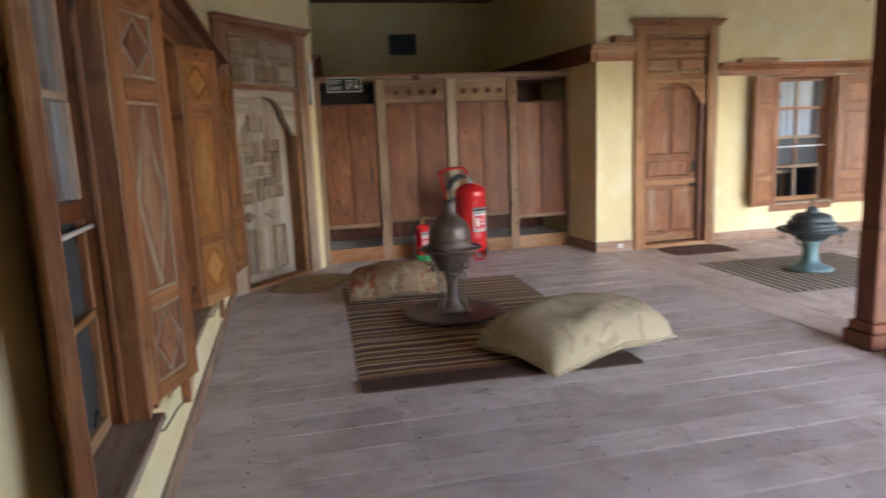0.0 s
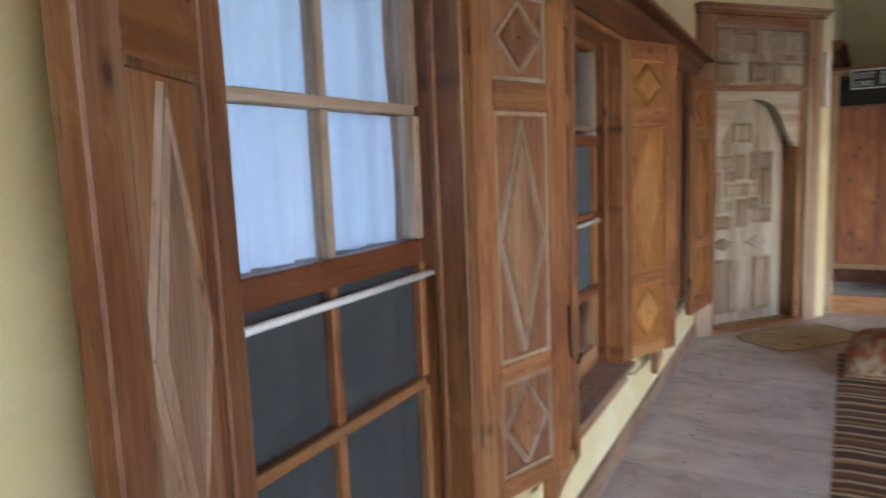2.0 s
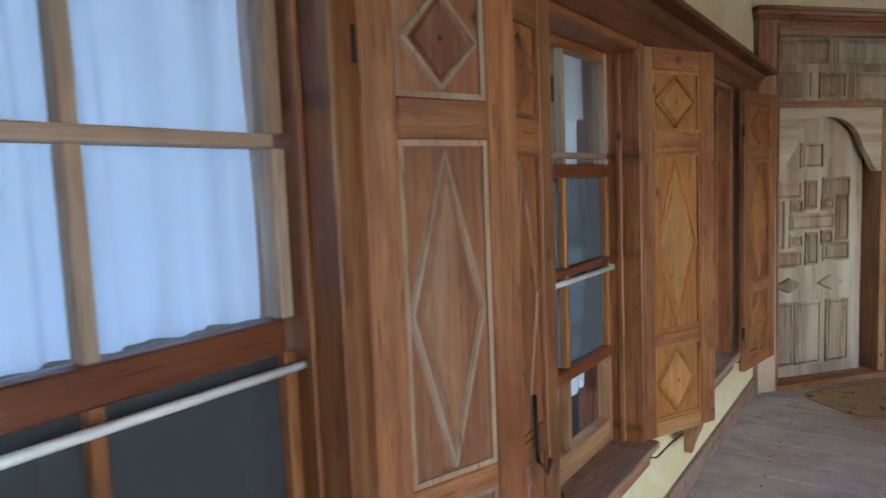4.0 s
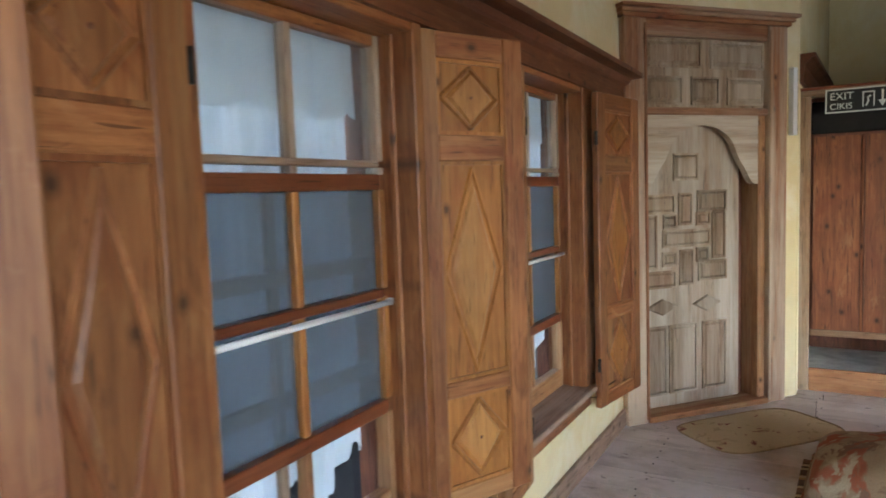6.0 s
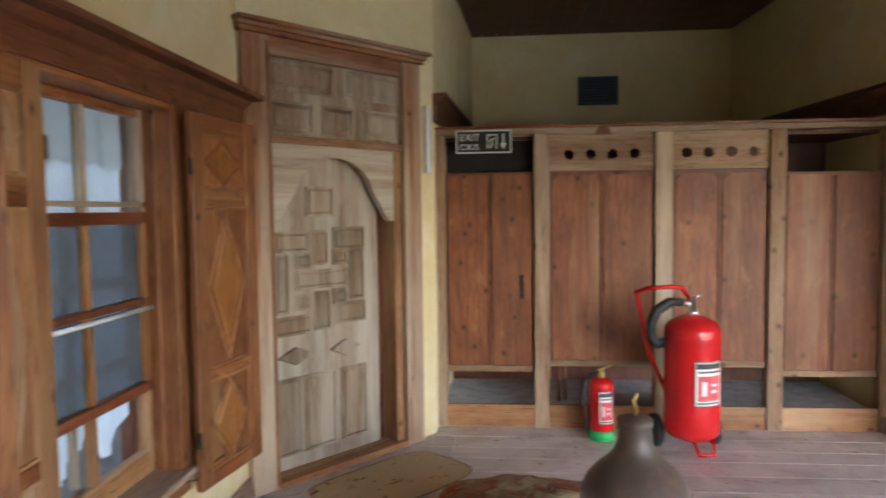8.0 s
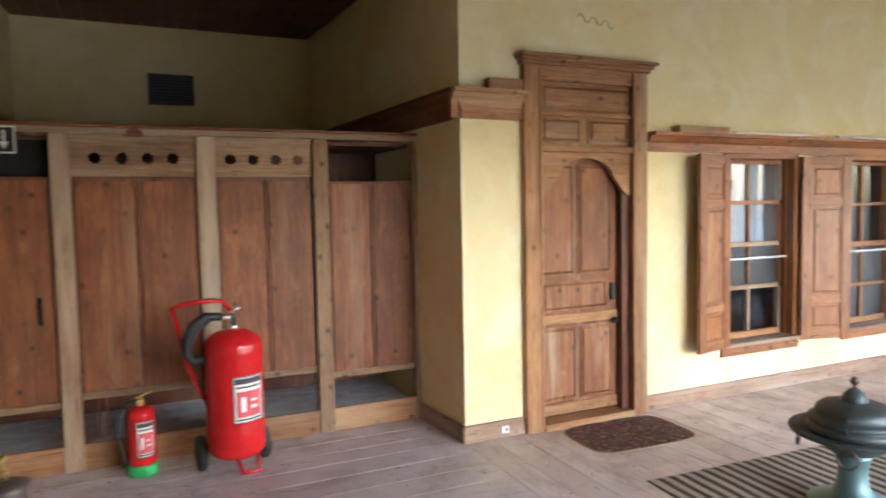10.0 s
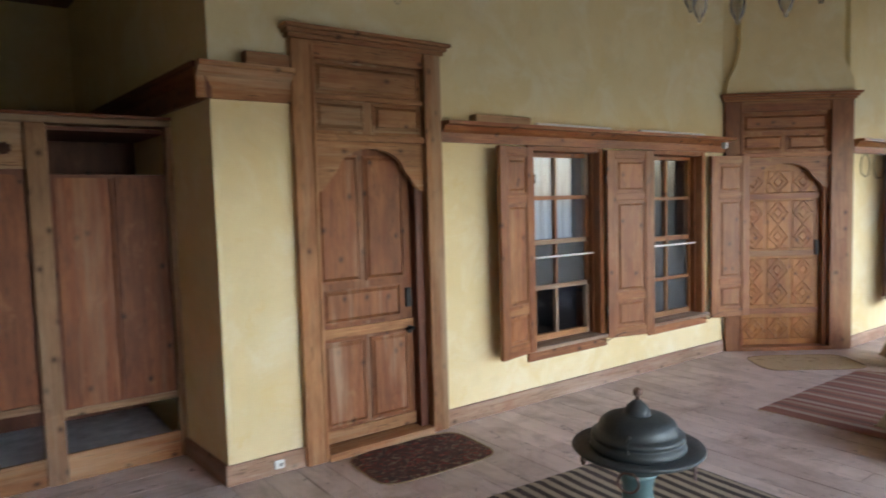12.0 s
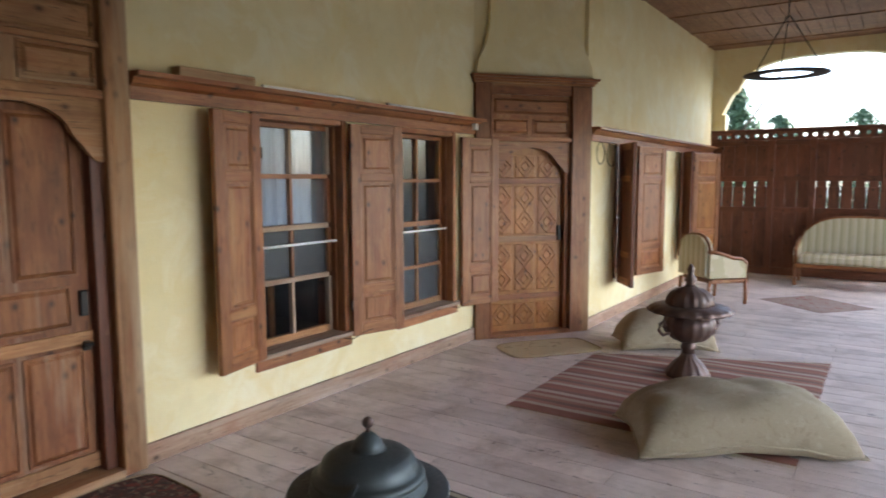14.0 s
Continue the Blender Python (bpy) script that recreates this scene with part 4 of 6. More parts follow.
fields(d2, "transom_panel", old_x, [(3.97, 4.70, 2.27, 2.43), (3.97, 4.28, 2.05, 2.20), (4.37, 4.70, 2.05, 2.20)], 0.0, 0.016, 0.022, 0.013)
block("transom_rail", old_x, d2, 3.94, 4.73, -0.03, 0.0, 2.222, 2.252, 0.004)
for z, h in ((0.88, 0.13), (0.70, 0.05)):
    block("lock_plate", black_iron, d2, 4.60, 4.64, 0.035, 0.06, z, z + h, 0.004, "black iron lock plate")
bm = bmesh.new()
tube(bm, [(4.62, 0.05, 0.74), (4.62, -0.01, 0.74), (4.58, -0.015, 0.74)], 0.012, 8)
part("door_handle", bm, black_iron, d2, "black lever handle", True)
block("threshold", old_x, d2, 3.94, 4.73, -0.07, 0.16, 0.0, 0.05)

# carved door across the far corner
d3 = door_case("door_3", F_D3, 0.0, 1.256, 0.17, 1.03, 2.55, 1.93, "carved brown pine door under a scalloped arch board", (pine_z, pine_x))
leaf = block("door_leaf", gold_z, d3, 0.175, 0.98, 0.06, 0.10, 0.04, 1.93, 0.003, "carved pine leaf")
rows = [(1.58, 1.80), (1.02, 1.50), (0.45, 0.92), (0.10, 0.32)]
for c, e in rows:
    for k in range(3):
        a = 0.21 + 0.25 * k
        bm = bmesh.new()
        frustum(bm, a, a + 0.22, c, e, 0.06, 0.008, 0.008)
        n_d = max(1, round((e - c) / 0.2))
        for i in range(n_d):
            zc = c + (e - c) * (i + 0.5) / n_d
            for q in (1.0, 0.5):
                diamond(bm, a + 0.11, zc, 0.095 * q, (e - c) / n_d * 0.49 * q, 0.052, 0.0075, 0.011)
        part("carved_panel", bm, gold_z, leaf)
for z in (1.52, 0.945, 0.36):
    block("leaf_rail", pine_x, d3, 0.175, 0.98, 0.043, 0.058, z, z + 0.055, 0.004)
# Another added board, dark for the shaded gap beside the leaf.
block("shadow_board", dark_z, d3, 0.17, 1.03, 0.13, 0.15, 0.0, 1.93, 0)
block("inner_jamb", pine_z, d3, 0.985, 1.03, 0.0, 0.16, 0, 1.93)
bm = bmesh.new()
plate(bm, ogee(0.17, 1.03, 1.62, 1.87, 1.95), -0.02, 0.02)
part("arch_board", bm, pine_x, d3, "scalloped arch board")
fields(d3, "transom_panel", pine_x, [(0.20, 1.0, 2.20, 2.34), (0.20, 0.56, 2.01, 2.14), (0.63, 1.0, 2.01, 2.14)], 0.0, 0.016, 0.022, 0.013)
block("lock_plate", black_iron, d3, 0.93, 0.965, 0.03, 0.06, 0.95, 1.10, 0.004, "black iron lock plate")
block("threshold", pine_x, d3, 0.17, 1.03, -0.06, 0.16, 0.0, 0.04)
# plaster hood tapering up above that door
bm = bmesh.new()
hood = [(0.0, 2.56), (0.02, 2.68), (0.10, 2.83), (0.14, 3.0), (0.15, TOP)]
outl = hood + [(1.256 - x, z) for x, z in reversed(hood)]
plate(bm, outl, -0.06, 0.0)
setting("wall_hood", bm, yellow, F_D3, "plaster hood tapering above the corner door")

# windows beside it
PLAINW = [(0.86, 0.014, pine_x), (1.20, 0.02, pine_x), (1.555, 0.014, pine_x)]
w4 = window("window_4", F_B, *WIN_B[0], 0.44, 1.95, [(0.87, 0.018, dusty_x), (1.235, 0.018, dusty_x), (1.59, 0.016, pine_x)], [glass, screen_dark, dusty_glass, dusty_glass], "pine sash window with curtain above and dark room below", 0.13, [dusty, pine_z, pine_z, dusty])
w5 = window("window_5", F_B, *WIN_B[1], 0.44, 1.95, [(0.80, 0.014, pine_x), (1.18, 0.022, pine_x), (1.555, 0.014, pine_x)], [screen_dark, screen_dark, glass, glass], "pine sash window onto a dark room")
for w, (a, b) in zip((w4, w5), WIN_B):
    sill(w, a, b, 0.44)
rod(F_B, 5.72, 6.52, 1.12, 0.06)
rod(F_B, 7.20, 7.98, 1.12, 0.06)
curtain_at("curtain", F_B, 5.74, 6.42, 1.25, 2.0, 0.24, "white curtain behind the upper panes", 6, False, 5)
PL = "plain panelled shutters"
shutter(F_B @ pose(5.70, -0.03, 0, 0, 0, 12), 0.42, 0.42, 1.97, "open pine shutter with plain fielded panels", PL, "plain", pine_z, pine_z, None, True)
shutter(F_B @ pose(6.55, -0.03, 0, 0, 0, -16), 0.47, 0.40, 1.97, "open pine shutter with plain fielded panels", PL, "plain", pine_z, pine_z)
shutter(F_B @ pose(7.13, -0.02, 0, 0, 0, 3), 0.30, 0.40, 1.97, "open pine shutter folded back against the wall", PL, "plain", pine_z, pine_z, None, True)
shutter(F_B @ pose(8.07, -0.03, 0, 0, 0, -20), 0.44, 0.38, 1.95, "open pine shutter standing before the corner door", PL, "plain", pine_z, pine_z)
cornice("trim_shelf_north", F_B, 4.88, 8.40, 2.13, "pine cornice shelf above the windows", 0.12, 0.14, pine_x)
cornice("trim_shelf_pier", F_B, 3.26, 3.80, 2.37, "pine cornice shelf on the pier", 0.10, 0.19, old_x)
cornice("trim_shelf_niche_east", F_AR, 0.0, 3.30, 2.37, "dark cornice shelf along the niche", 0.10, 0.19, shelf_x)
cornice("trim_shelf_niche_west", F_AL, 0.02, 2.7, 2.37, "dark cornice shelf along the niche", 0.10, 0.19, shelf_x)
skirting("baseboard_pier", F_B, 3.32, 3.80, 0.12, base_x, "wooden baseboard")
skirting("baseboard_niche", F_AR, 2.4, 3.28, 0.12, base_x, "wooden baseboard")
skirting("baseboard_north", F_B, 4.87, 8.37, 0.12, base_x, "wooden baseboard")
skirting("baseboard_far", F_R, 9.36, 14.8, 0.12, base_x, "wooden baseboard")

w6 = window("window_6", F_R, *WIN_R[0], 0.44, 1.93, PLAINW, [dusty_glass] * 4, "narrow pine sash window between shutters")
w7 = window("window_7", F_R, *WIN_R[1], 0.44, 1.93, PLAINW, [dusty_glass] * 4, "narrow pine sash window between shutters")
# Near-black sheets stand in for the shade of rooms not built here.
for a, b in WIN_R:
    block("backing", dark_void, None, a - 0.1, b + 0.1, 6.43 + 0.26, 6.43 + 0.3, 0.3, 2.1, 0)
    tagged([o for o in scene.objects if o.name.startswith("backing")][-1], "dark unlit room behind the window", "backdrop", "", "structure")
rod(F_R, 10.2, 10.8, 1.12, 0.06)
# Dark wood on this leaf stands in for the shade it is in.
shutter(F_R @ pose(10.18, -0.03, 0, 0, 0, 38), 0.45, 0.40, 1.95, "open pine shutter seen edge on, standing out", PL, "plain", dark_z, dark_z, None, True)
shutter(F_R @ pose(10.80, -0.03, 0, 0, 0, -15), 0.60, 0.40, 1.95, "open pine shutter with plain fielded panels", PL, "plain", pine_z, pine_z)
# This leaf too is coloured dark in place of falling shade.
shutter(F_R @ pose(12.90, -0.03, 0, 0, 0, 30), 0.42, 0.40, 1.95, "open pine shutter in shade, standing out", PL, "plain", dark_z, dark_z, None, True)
shutter(F_R @ pose(13.50, -0.03, 0, 0, 0, -24), 0.62, 0.40, 1.95, "open pine shutter with plain fielded panels", PL, "plain", gold_z, pine_z)
cornice("trim_shelf_far", F_R, 9.36, 14.78, 2.09, "pine cornice shelf above the windows", 0.12, 0.14, pine_x)

# ---------------------------------------------------------------- closet front
closet = thing("closet_partition", F_C, "row of four old panelled wooden closet doors with posts", "closet")
POSTS = [(0.205, 0.285), (0.913, 1.02), (1.746, 1.864), (2.51, 2.618), (3.256, 3.36)]
for a, b in POSTS:
    block("post", closet_frame_z, closet, a, b, -0.045, 0.05, 0, 2.09, 0.005)
block("top_rail", closet_frame_x, closet, 0.19, 3.36, -0.05, 0.06, 2.09, 2.13, 0.005)
block("top_ledge", red_x, closet, 0.19, 3.36, -0.065, 0.10, 2.13, 2.15, 0.004)
bm = bmesh.new()
plate(bm, [(1.33, 2.075), (1.44, 2.075), (1.43, 2.11), (1.40, 2.14), (1.385, 2.155), (1.37, 2.14), (1.34, 2.11)], -0.062, -0.051)
part("ornament", bm, dark_x, closet, "small dark carved ornament")


def star_plate(bm, x0, x1, z0, z1, count, y0, y1, r):
    """A board with a row of star-shaped holes cut through it."""
    cell = (z1 - z0)
    margin = (x1 - x0 - cell * count) / 2
    cells = []
    if margin > 0:
        box(bm, x0, x0 + margin, y0, y1, z0, z1)
        box(bm, x1 - margin, x1, y0, y1, z0, z1)
    for k in range(count):
        a = x0 + margin + cell * k
        xc, zc, n = a + cell / 2, (z0 + z1) / 2, 32
        inner, outer = [], []
        for i in range(n):
            t = 2 * math.pi * i / n + math.pi / 4
            rr = r * (1.0 if (i // 2) % 2 else 0.78)
            inner.append((xc + rr * math.cos(t), zc + rr * math.sin(t)))
            q = max(abs(math.cos(t)), abs(math.sin(t)))
            outer.append((xc + cell / 2 * math.cos(t) / q, zc + cell / 2 * math.sin(t) / q))
        vi0 = [bm.verts.new((x, y0, z)) for x, z in inner]
        vo0 = [bm.verts.new((x, y0, z)) for x, z in outer]
        vi1 = [bm.verts.new((x, y1, z)) for x, z in inner]
        for i in range(n):
            j = (i + 1) % n
            bm.faces.new((vo0[i], vo0[j], vi0[j], vi0[i]))
            bm.faces.new((vi0[i], vi0[j], vi1[j], vi1[i]))


def closet_door(a, b, z0, z1, tall, arched, label):
    d = block("door", dark_z, closet, a, b, 0.0, 0.022, z0, z1, 0.003, label)
    m = (a + b) / 2
    s = 0.035
    for x0, x1 in ((a + 0.018, m - 0.016), (m + 0.016, b - 0.018)):
        bm = bmesh.new()
        lo, hi = z0 + 0.05, z1 - (0.03 if arched else 0.02)
        c, h = (x0 + x1) / 2, (x1 - x0) / 2
        rr = 0.07 if arched else 0.02
        top = [(x1 - rr + rr * math.cos(t), hi - rr + rr * math.sin(t)) for t in (math.pi / 12 * i for i in range(7))] + [(x0 + rr - rr * math.sin(t), hi - rr + rr * math.cos(t)) for t in (math.pi / 12 * i for i in range(7))]
        plate(bm, [(x0, lo), (x1, lo)] + top, -0.016, 0.0)
        part("board", bm, closet_z, d)
    block("cover_strip", closet_z, d, m - 0.009, m + 0.009, -0.012, 0.0, z0 + 0.05, z1 - 0.03, 0.004)
    block("bottom_rail", closet_frame_x, d, a, b, -0.012, 0.0, z0, z0 + 0.045, 0.003)
    return d


def spans(k):
    return POSTS[k][1], POSTS[k + 1][0]


a, b = spans(0)
dr = closet_door(a, b, 0.40, 1.83, 1, False, "brown closet door with open gap above and below")
block("latch", black_iron, dr, b - 0.10, b - 0.075, -0.03, -0.01, 0.93, 1.10, 0.004, "iron latch")
bm = bmesh.new()
tube(bm, [(b - 0.088, -0.02, 1.06), (b - 0.088, -0.06, 1.05), (b - 0.088, -0.06, 0.98), (b - 0.088, -0.02, 0.97)], 0.007, 6)
part("pull", bm, black_iron, dr, "", True)
for k in (1, 2):
    a, b = spans(k)
    closet_door(a, b, 0.44, 1.83, 1, True, "brown closet door with arched boards")
    bm = bmesh.new()
    star_plate(bm, a, b, 1.87, 2.02, 4, -0.012, 0.012, 0.04)
    box(bm, a, b, -0.016, 0.012, 1.83, 1.87)
    box(bm, a, b, -0.016, 0.012, 2.02, 2.09)
    part("vent_board", bm, closet_frame_x, closet, "pale board with four star-shaped holes")
a, b = spans(3)
closet_door(a, b, 0.38, 1.80, 1, False, "brown closet door with worn pale bottom edge")
for k in range(4):
    a, b = spans(k)
    block("kick_board", old_x, closet, a, b, -0.03, 0.0, 0.0, 0.165, 0.005, "low wooden plinth board")
# Unseen lid and back, added in dark wood to keep the compartments dark.
block("compartment_lid", dark_x, closet, 0.22, 3.30, 0.06, 0.75, 2.06, 2.085, 0)
# Near-black sheet stands in for the shade above the first door.
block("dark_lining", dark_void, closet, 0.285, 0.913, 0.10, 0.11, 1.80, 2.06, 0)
block("compartment_back", dark_z, closet, 0.25, 3.26, 0.75, 0.77, 0.15, 2.06, 0)
block("niche_floor", grey_floor, closet, 0.26, 3.22, 0.0, 2.5, 0.02, 0.15, 0)
block("lath", closet_z, closet, 1.09, 1.11, 0.12, 0.15, 0.15, 0.5, 0.003)
block("lath", closet_z, closet, 1.14, 1.155, 0.14, 0.17, 0.15, 0.5, 0.003)

vent = thing("wall_vent", pose(0, 10.45, 0), "dark blue grated vent set in the plaster", "vent")
block("backing", dark_void, vent, 1.53, 1.93, -0.01, 0, 2.68, 2.96, 0)
vent_blue = plain("vent_blue", (0.045, 0.055, 0.10), 0.5)
for k in range(8):
    block("slat", vent_blue, vent, 1.55, 1.91, -0.028, -0.011, 2.70 + 0.031 * k, 2.72 + 0.031 * k, 0.002)
for q in ((1.52, 1.55, 2.67, 2.97), (1.91, 1.94, 2.67, 2.97), (1.55, 1.91, 2.67, 2.695), (1.55, 1.91, 2.945, 2.97)):
    block("frame", vent_blue, vent, q[0], q[1], -0.032, 0, q[2], q[3], 0.003)


def lettering(text, size, material, parent, x, y, z, name="lettering"):
    cu = bpy.data.curves.new(name, "FONT")
    cu.body, cu.size, cu.extrude = text, size, 0.0008
    tmp = bpy.data.objects.new(name, cu)
    scene.collection.objects.link(tmp)
    dg = bpy.context.evaluated_depsgraph_get()
    me = bpy.data.meshes.new_from_object(tmp.evaluated_get(dg))
    bpy.data.objects.remove(tmp)
    me.materials.clear()
    me.materials.append(material)
    ob = new(name, me)
    ob.parent = parent
    ob.matrix_basis = pose(x, y, z, 90, 0, 0)
    return ob


# exit sign
sign = thing("exit_sign", F_C @ pose(0.37, -0.075, 1.96), "small black exit sign with white border and arrow", "sign")
block("plate", sign_black, sign, 0, 0.385, 0.0, 0.012, 0, 0.16, 0.002)
for q in ((0.0, 0.385, 0.0, 0.009), (0.0, 0.385, 0.151, 0.16), (0.0, 0.009, 0.009, 0.151), (0.376, 0.385, 0.009, 0.151)):
    block("border", sign_white, sign, q[0], q[1], -0.003, 0.0, q[2], q[3], 0)
lettering("EXIT", 0.068, sign_white, sign, 0.025, -0.002, 0.088)
lettering("CIKIS", 0.058, sign_white, sign, 0.025, -0.002, 0.024)
bm = bmesh.new()
box(bm, 0.322, 0.334, -0.003, 0, 0.06, 0.135)
plate(bm, [(0.328, 0.025), (0.352, 0.068), (0.304, 0.068)], -0.003, 0)
part("arrow", bm, sign_white, sign)
bm = bmesh.new()
for q in ((0.215, 0.223, 0.03, 0.13), (0.223, 0.285, 0.122, 0.13), (0.277, 0.285, 0.03, 0.122)):
    box(bm, q[0], q[1], -0.003, 0, q[2], q[3])
tube(bm, [(0.235, -0.002, 0.035), (0.25, -0.002, 0.065), (0.245, -0.002, 0.09), (0.262, -0.002, 0.1)], 0.006, 5)
part("pictogram", bm, sign_white, sign)

tube_lamp = thing("tube_lamp", F_D1 @ pose(1.20, 0, 0), "white fluorescent tube fitting upright on the wall", "lamp")
block("housing", white_paint, tube_lamp, -0.022, 0.018, -0.045, 0.0, 1.82, 2.27, 0.004)
block("back_strip", black_iron, tube_lamp, 0.018, 0.035, -0.03, 0.0, 1.82, 2.26, 0.003)

# loose boards and tubes on the shelves
def loose(name, material, m, size, label, category="board"):
    bm = bmesh.new()
    box(bm, 0, size[0], -size[1], 0, 0, size[2], 0.004)
    ob = part(name, bm, material)
    ob.matrix_world = m
    return tagged(ob, label, category)


loose("wood_block", old_x, F_B @ pose(3.52, -0.005, 2.371), (0.26, 0.07, 0.075), "short pale timber offcut lying on the shelf")
loose("wood_block", old_x, F_B @ pose(5.14, -0.01, 2.131), (0.52, 0.08, 0.055), "timber offcut lying on the shelf")
loose("light_tube", white_paint, F_B @ pose(5.72, -0.06, 2.131), (0.85, 0.03, 0.022), "white strip lying on the shelf edge", "strip light")
loose("light_tube", white_paint, F_B @ pose(6.95, -0.06, 2.131), (0.95, 0.03, 0.022), "white strip lying on the shelf edge", "strip light")
box_ob = loose("junction_box", white_paint, F_B @ pose(8.18, -0.09, 2.02), (0.045, 0.04, 0.06), "small white junction box under the shelf end", "box")
sock = thing("wall_socket", F_B @ pose(3.60, -0.022, 0.035), "small white socket on the baseboard", "socket")
block("plate", white_paint, sock, 0, 0.06, -0.012, 0, 0, 0.05, 0.003)
block("slot", black_iron, sock, 0.03, 0.045, -0.015, -0.012, 0.015, 0.035, 0.001)

# faint flourish drawn on the plaster
bm = bmesh.new()
fl = []
for i in range(40):
    t = i / 39
    fl.append((4.28 + 0.32 * t, -0.003, 2.93 + 0.025 * math.sin(t * 19) - 0.04 * t))
tube(bm, fl, 0.004, 4)
fl_ob = part("wall_flourish", bm, plain("pencil_grey", (0.45, 0.40, 0.26), 0.9), None, "", True)
fl_ob.matrix_world = F_B
tagged(fl_ob, "faint hand-drawn flourish on the plaster", "drawing")

# wire ring hung by the corner door
wr = thing("wire_coil", F_R @ pose(9.60, -0.02, 1.83), "thin dark wire coil hanging on the wall", "wire")
for k, (dx, r) in enumerate(((0, 0.11), (0.30, 0.13))):
    bm = bmesh.new()
    tube(bm, [(dx + r * math.cos(t), -0.012 - 0.01 * k, r * math.sin(t)) for t in (2 * math.pi * i / 28 for i in range(28))], 0.004, 5, True)
    part("loop", bm, black_iron, wr, "", True)

# ---------------------------------------------------------------- fire extinguishers
def big_extinguisher(m):
    t = thing("wheeled_fire_extinguisher", m, "large red wheeled fire extinguisher with black hose", "fire extinguisher")
    bm = bmesh.new()
    r = 0.172
    prof = [(0.02, 0.075)] + [(r * math.sin(a), 0.155 - 0.08 * math.cos(a)) for a in (math.pi / 2 * k / 7 for k in range(1, 8))]
    prof += [(r, 0.25), (r + 0.002, 0.262), (r, 0.274), (r, 0.72), (r + 0.002, 0.73), (r, 0.74)]
    prof += [(r * math.cos(a), 0.76 + 0.10 * math.sin(a)) for a in (math.pi / 2 * k / 8 for k in range(0, 8))] + [(0.03, 0.862)]
    lathe(bm, prof, 40)
    part("cylinder", bm, red_paint, t, "glossy red steel cylinder", True)
    bm = bmesh.new()
    lathe(bm, [(0.035, 0.855), (0.035, 0.885), (0.025, 0.89), (0.025, 0.93), (0.018, 0.935), (0.018, 0.965)], 16)
    tube(bm, [(0, 0, 0.92), (-0.07, 0.0, 0.935)], 0.016, 8)
    part("valve", bm, chrome, t, "chromed valve", True)
    bm = bmesh.new()
    tube(bm, [(0.0, 0.0, 0.965), (0.05, 0, 0.98)], 0.008, 6)
    part("lever", bm, chrome, t, "", True)
    bm = bmesh.new()
    pts = [(-0.07, 0, 0.935), (-0.16, -0.01, 0.945), (-0.24, -0.02, 0.90), (-0.285, -0.03, 0.82), (-0.28, -0.03, 0.74), (-0.24, -0.02, 0.69), (-0.19, -0.01, 0.70)]
    tube(bm, pts, 0.026, 10)
    tube(bm, [(p[0] + 0.03, p[1] + 0.05, p[2] - 0.02) for p in pts[1:]], 0.026, 10)
    part("hose", bm, rubber, t, "black rubber hose", True)
    bm = bmesh.new()
    tube(bm, [(-0.10, 0.11, 0.30), (-0.24, 0.12, 0.62), (-0.31, 0.12, 0.94), (-0.33, 0.10, 0.99), (-0.29, 0.02, 1.025), (-0.12, 0.0, 1.035), (-0.05, 0.04, 1.02), (0.04, 0.11, 0.93), (0.07, 0.14, 0.6)], 0.014, 8)
    part("push_handle", bm, red_paint, t, "red tubular handle", True)
    bm = bmesh.new()
    tube(bm, [(-0.02, -0.06, 0.10), (0.0, -0.12, -0.0 + 0.014), (0.10, -0.12, 0.014), (0.11, -0.06, 0.10)], 0.012, 8)
    part("foot", bm, red_paint, t, "red tubular foot", True)
    for x in (-0.19, 0.20):
        bm = bmesh.new()
        lathe(bm, [(0.02, -0.025), (0.09, -0.025), (0.105, -0.015), (0.105, 0.015), (0.09, 0.025), (0.02, 0.025)], 24)
        wob = part("wheel", bm, rubber, t, "small black wheel", True)
        wob.matrix_basis = pose(x, 0.12, 0.105, 0, 90, 0)
    label_plate(t, 14, 33, r, 0.33, 0.60)
    return t


def arc_patch(bm, r, a0, a1, z0, z1, n=10):
    """A patch of a cylinder's wall; angles in degrees from -y."""
    lo, hi = [], []
    for k in range(n + 1):
        a = radians(-90 + a0 + (a1 - a0) * k / n)
        lo.append(bm.verts.new((r * math.cos(a), r * math.sin(a), z0)))
        hi.append(bm.verts.new((r * math.cos(a), r * math.sin(a), z1)))
    for k in range(n):
        bm.faces.new((lo[k], lo[k + 1], hi[k + 1], hi[k]))


def label_plate(parent, mid, half, r, z0, z1):
    """A printed label wrapped on a cylinder: middle and half width in degrees."""
    bm = bmesh.new()
    arc_patch(bm, r + 0.002, mid - half, mid + half, z0, z1)
    lab = part("label", bm, paper, parent, "white printed label with red picture")
    h = z1 - z0
    rows = [(-0.9, 0.9, 0.84, 0.96, ink), (-0.8, 0.8, 0.75, 0.79, ink), (-0.8, 0.8, 0.12, 0.68, pink_print), (-0.85, 0.85, 0.05, 0.09, ink),
            (-1, -0.94, 0, 1, ink), (0.94, 1, 0, 1, ink), (-0.94, 0.94, 0, 0.02, ink), (-0.94, 0.94, 0.98, 1, ink), (-0.55, -0.25, 0.24, 0.56, paper), (0.05, 0.5, 0.30, 0.36, paper), (0.05, 0.5, 0.45, 0.50, paper)]
    for k, (a, b, c, d, m) in enumerate(rows):
        bm = bmesh.new()
        arc_patch(bm, r + 0.0032 + 0.0002 * k, mid + a * half, mid + b * half, z0 + c * h, z0 + d * h)
        part("print", bm, m, lab)
    return lab


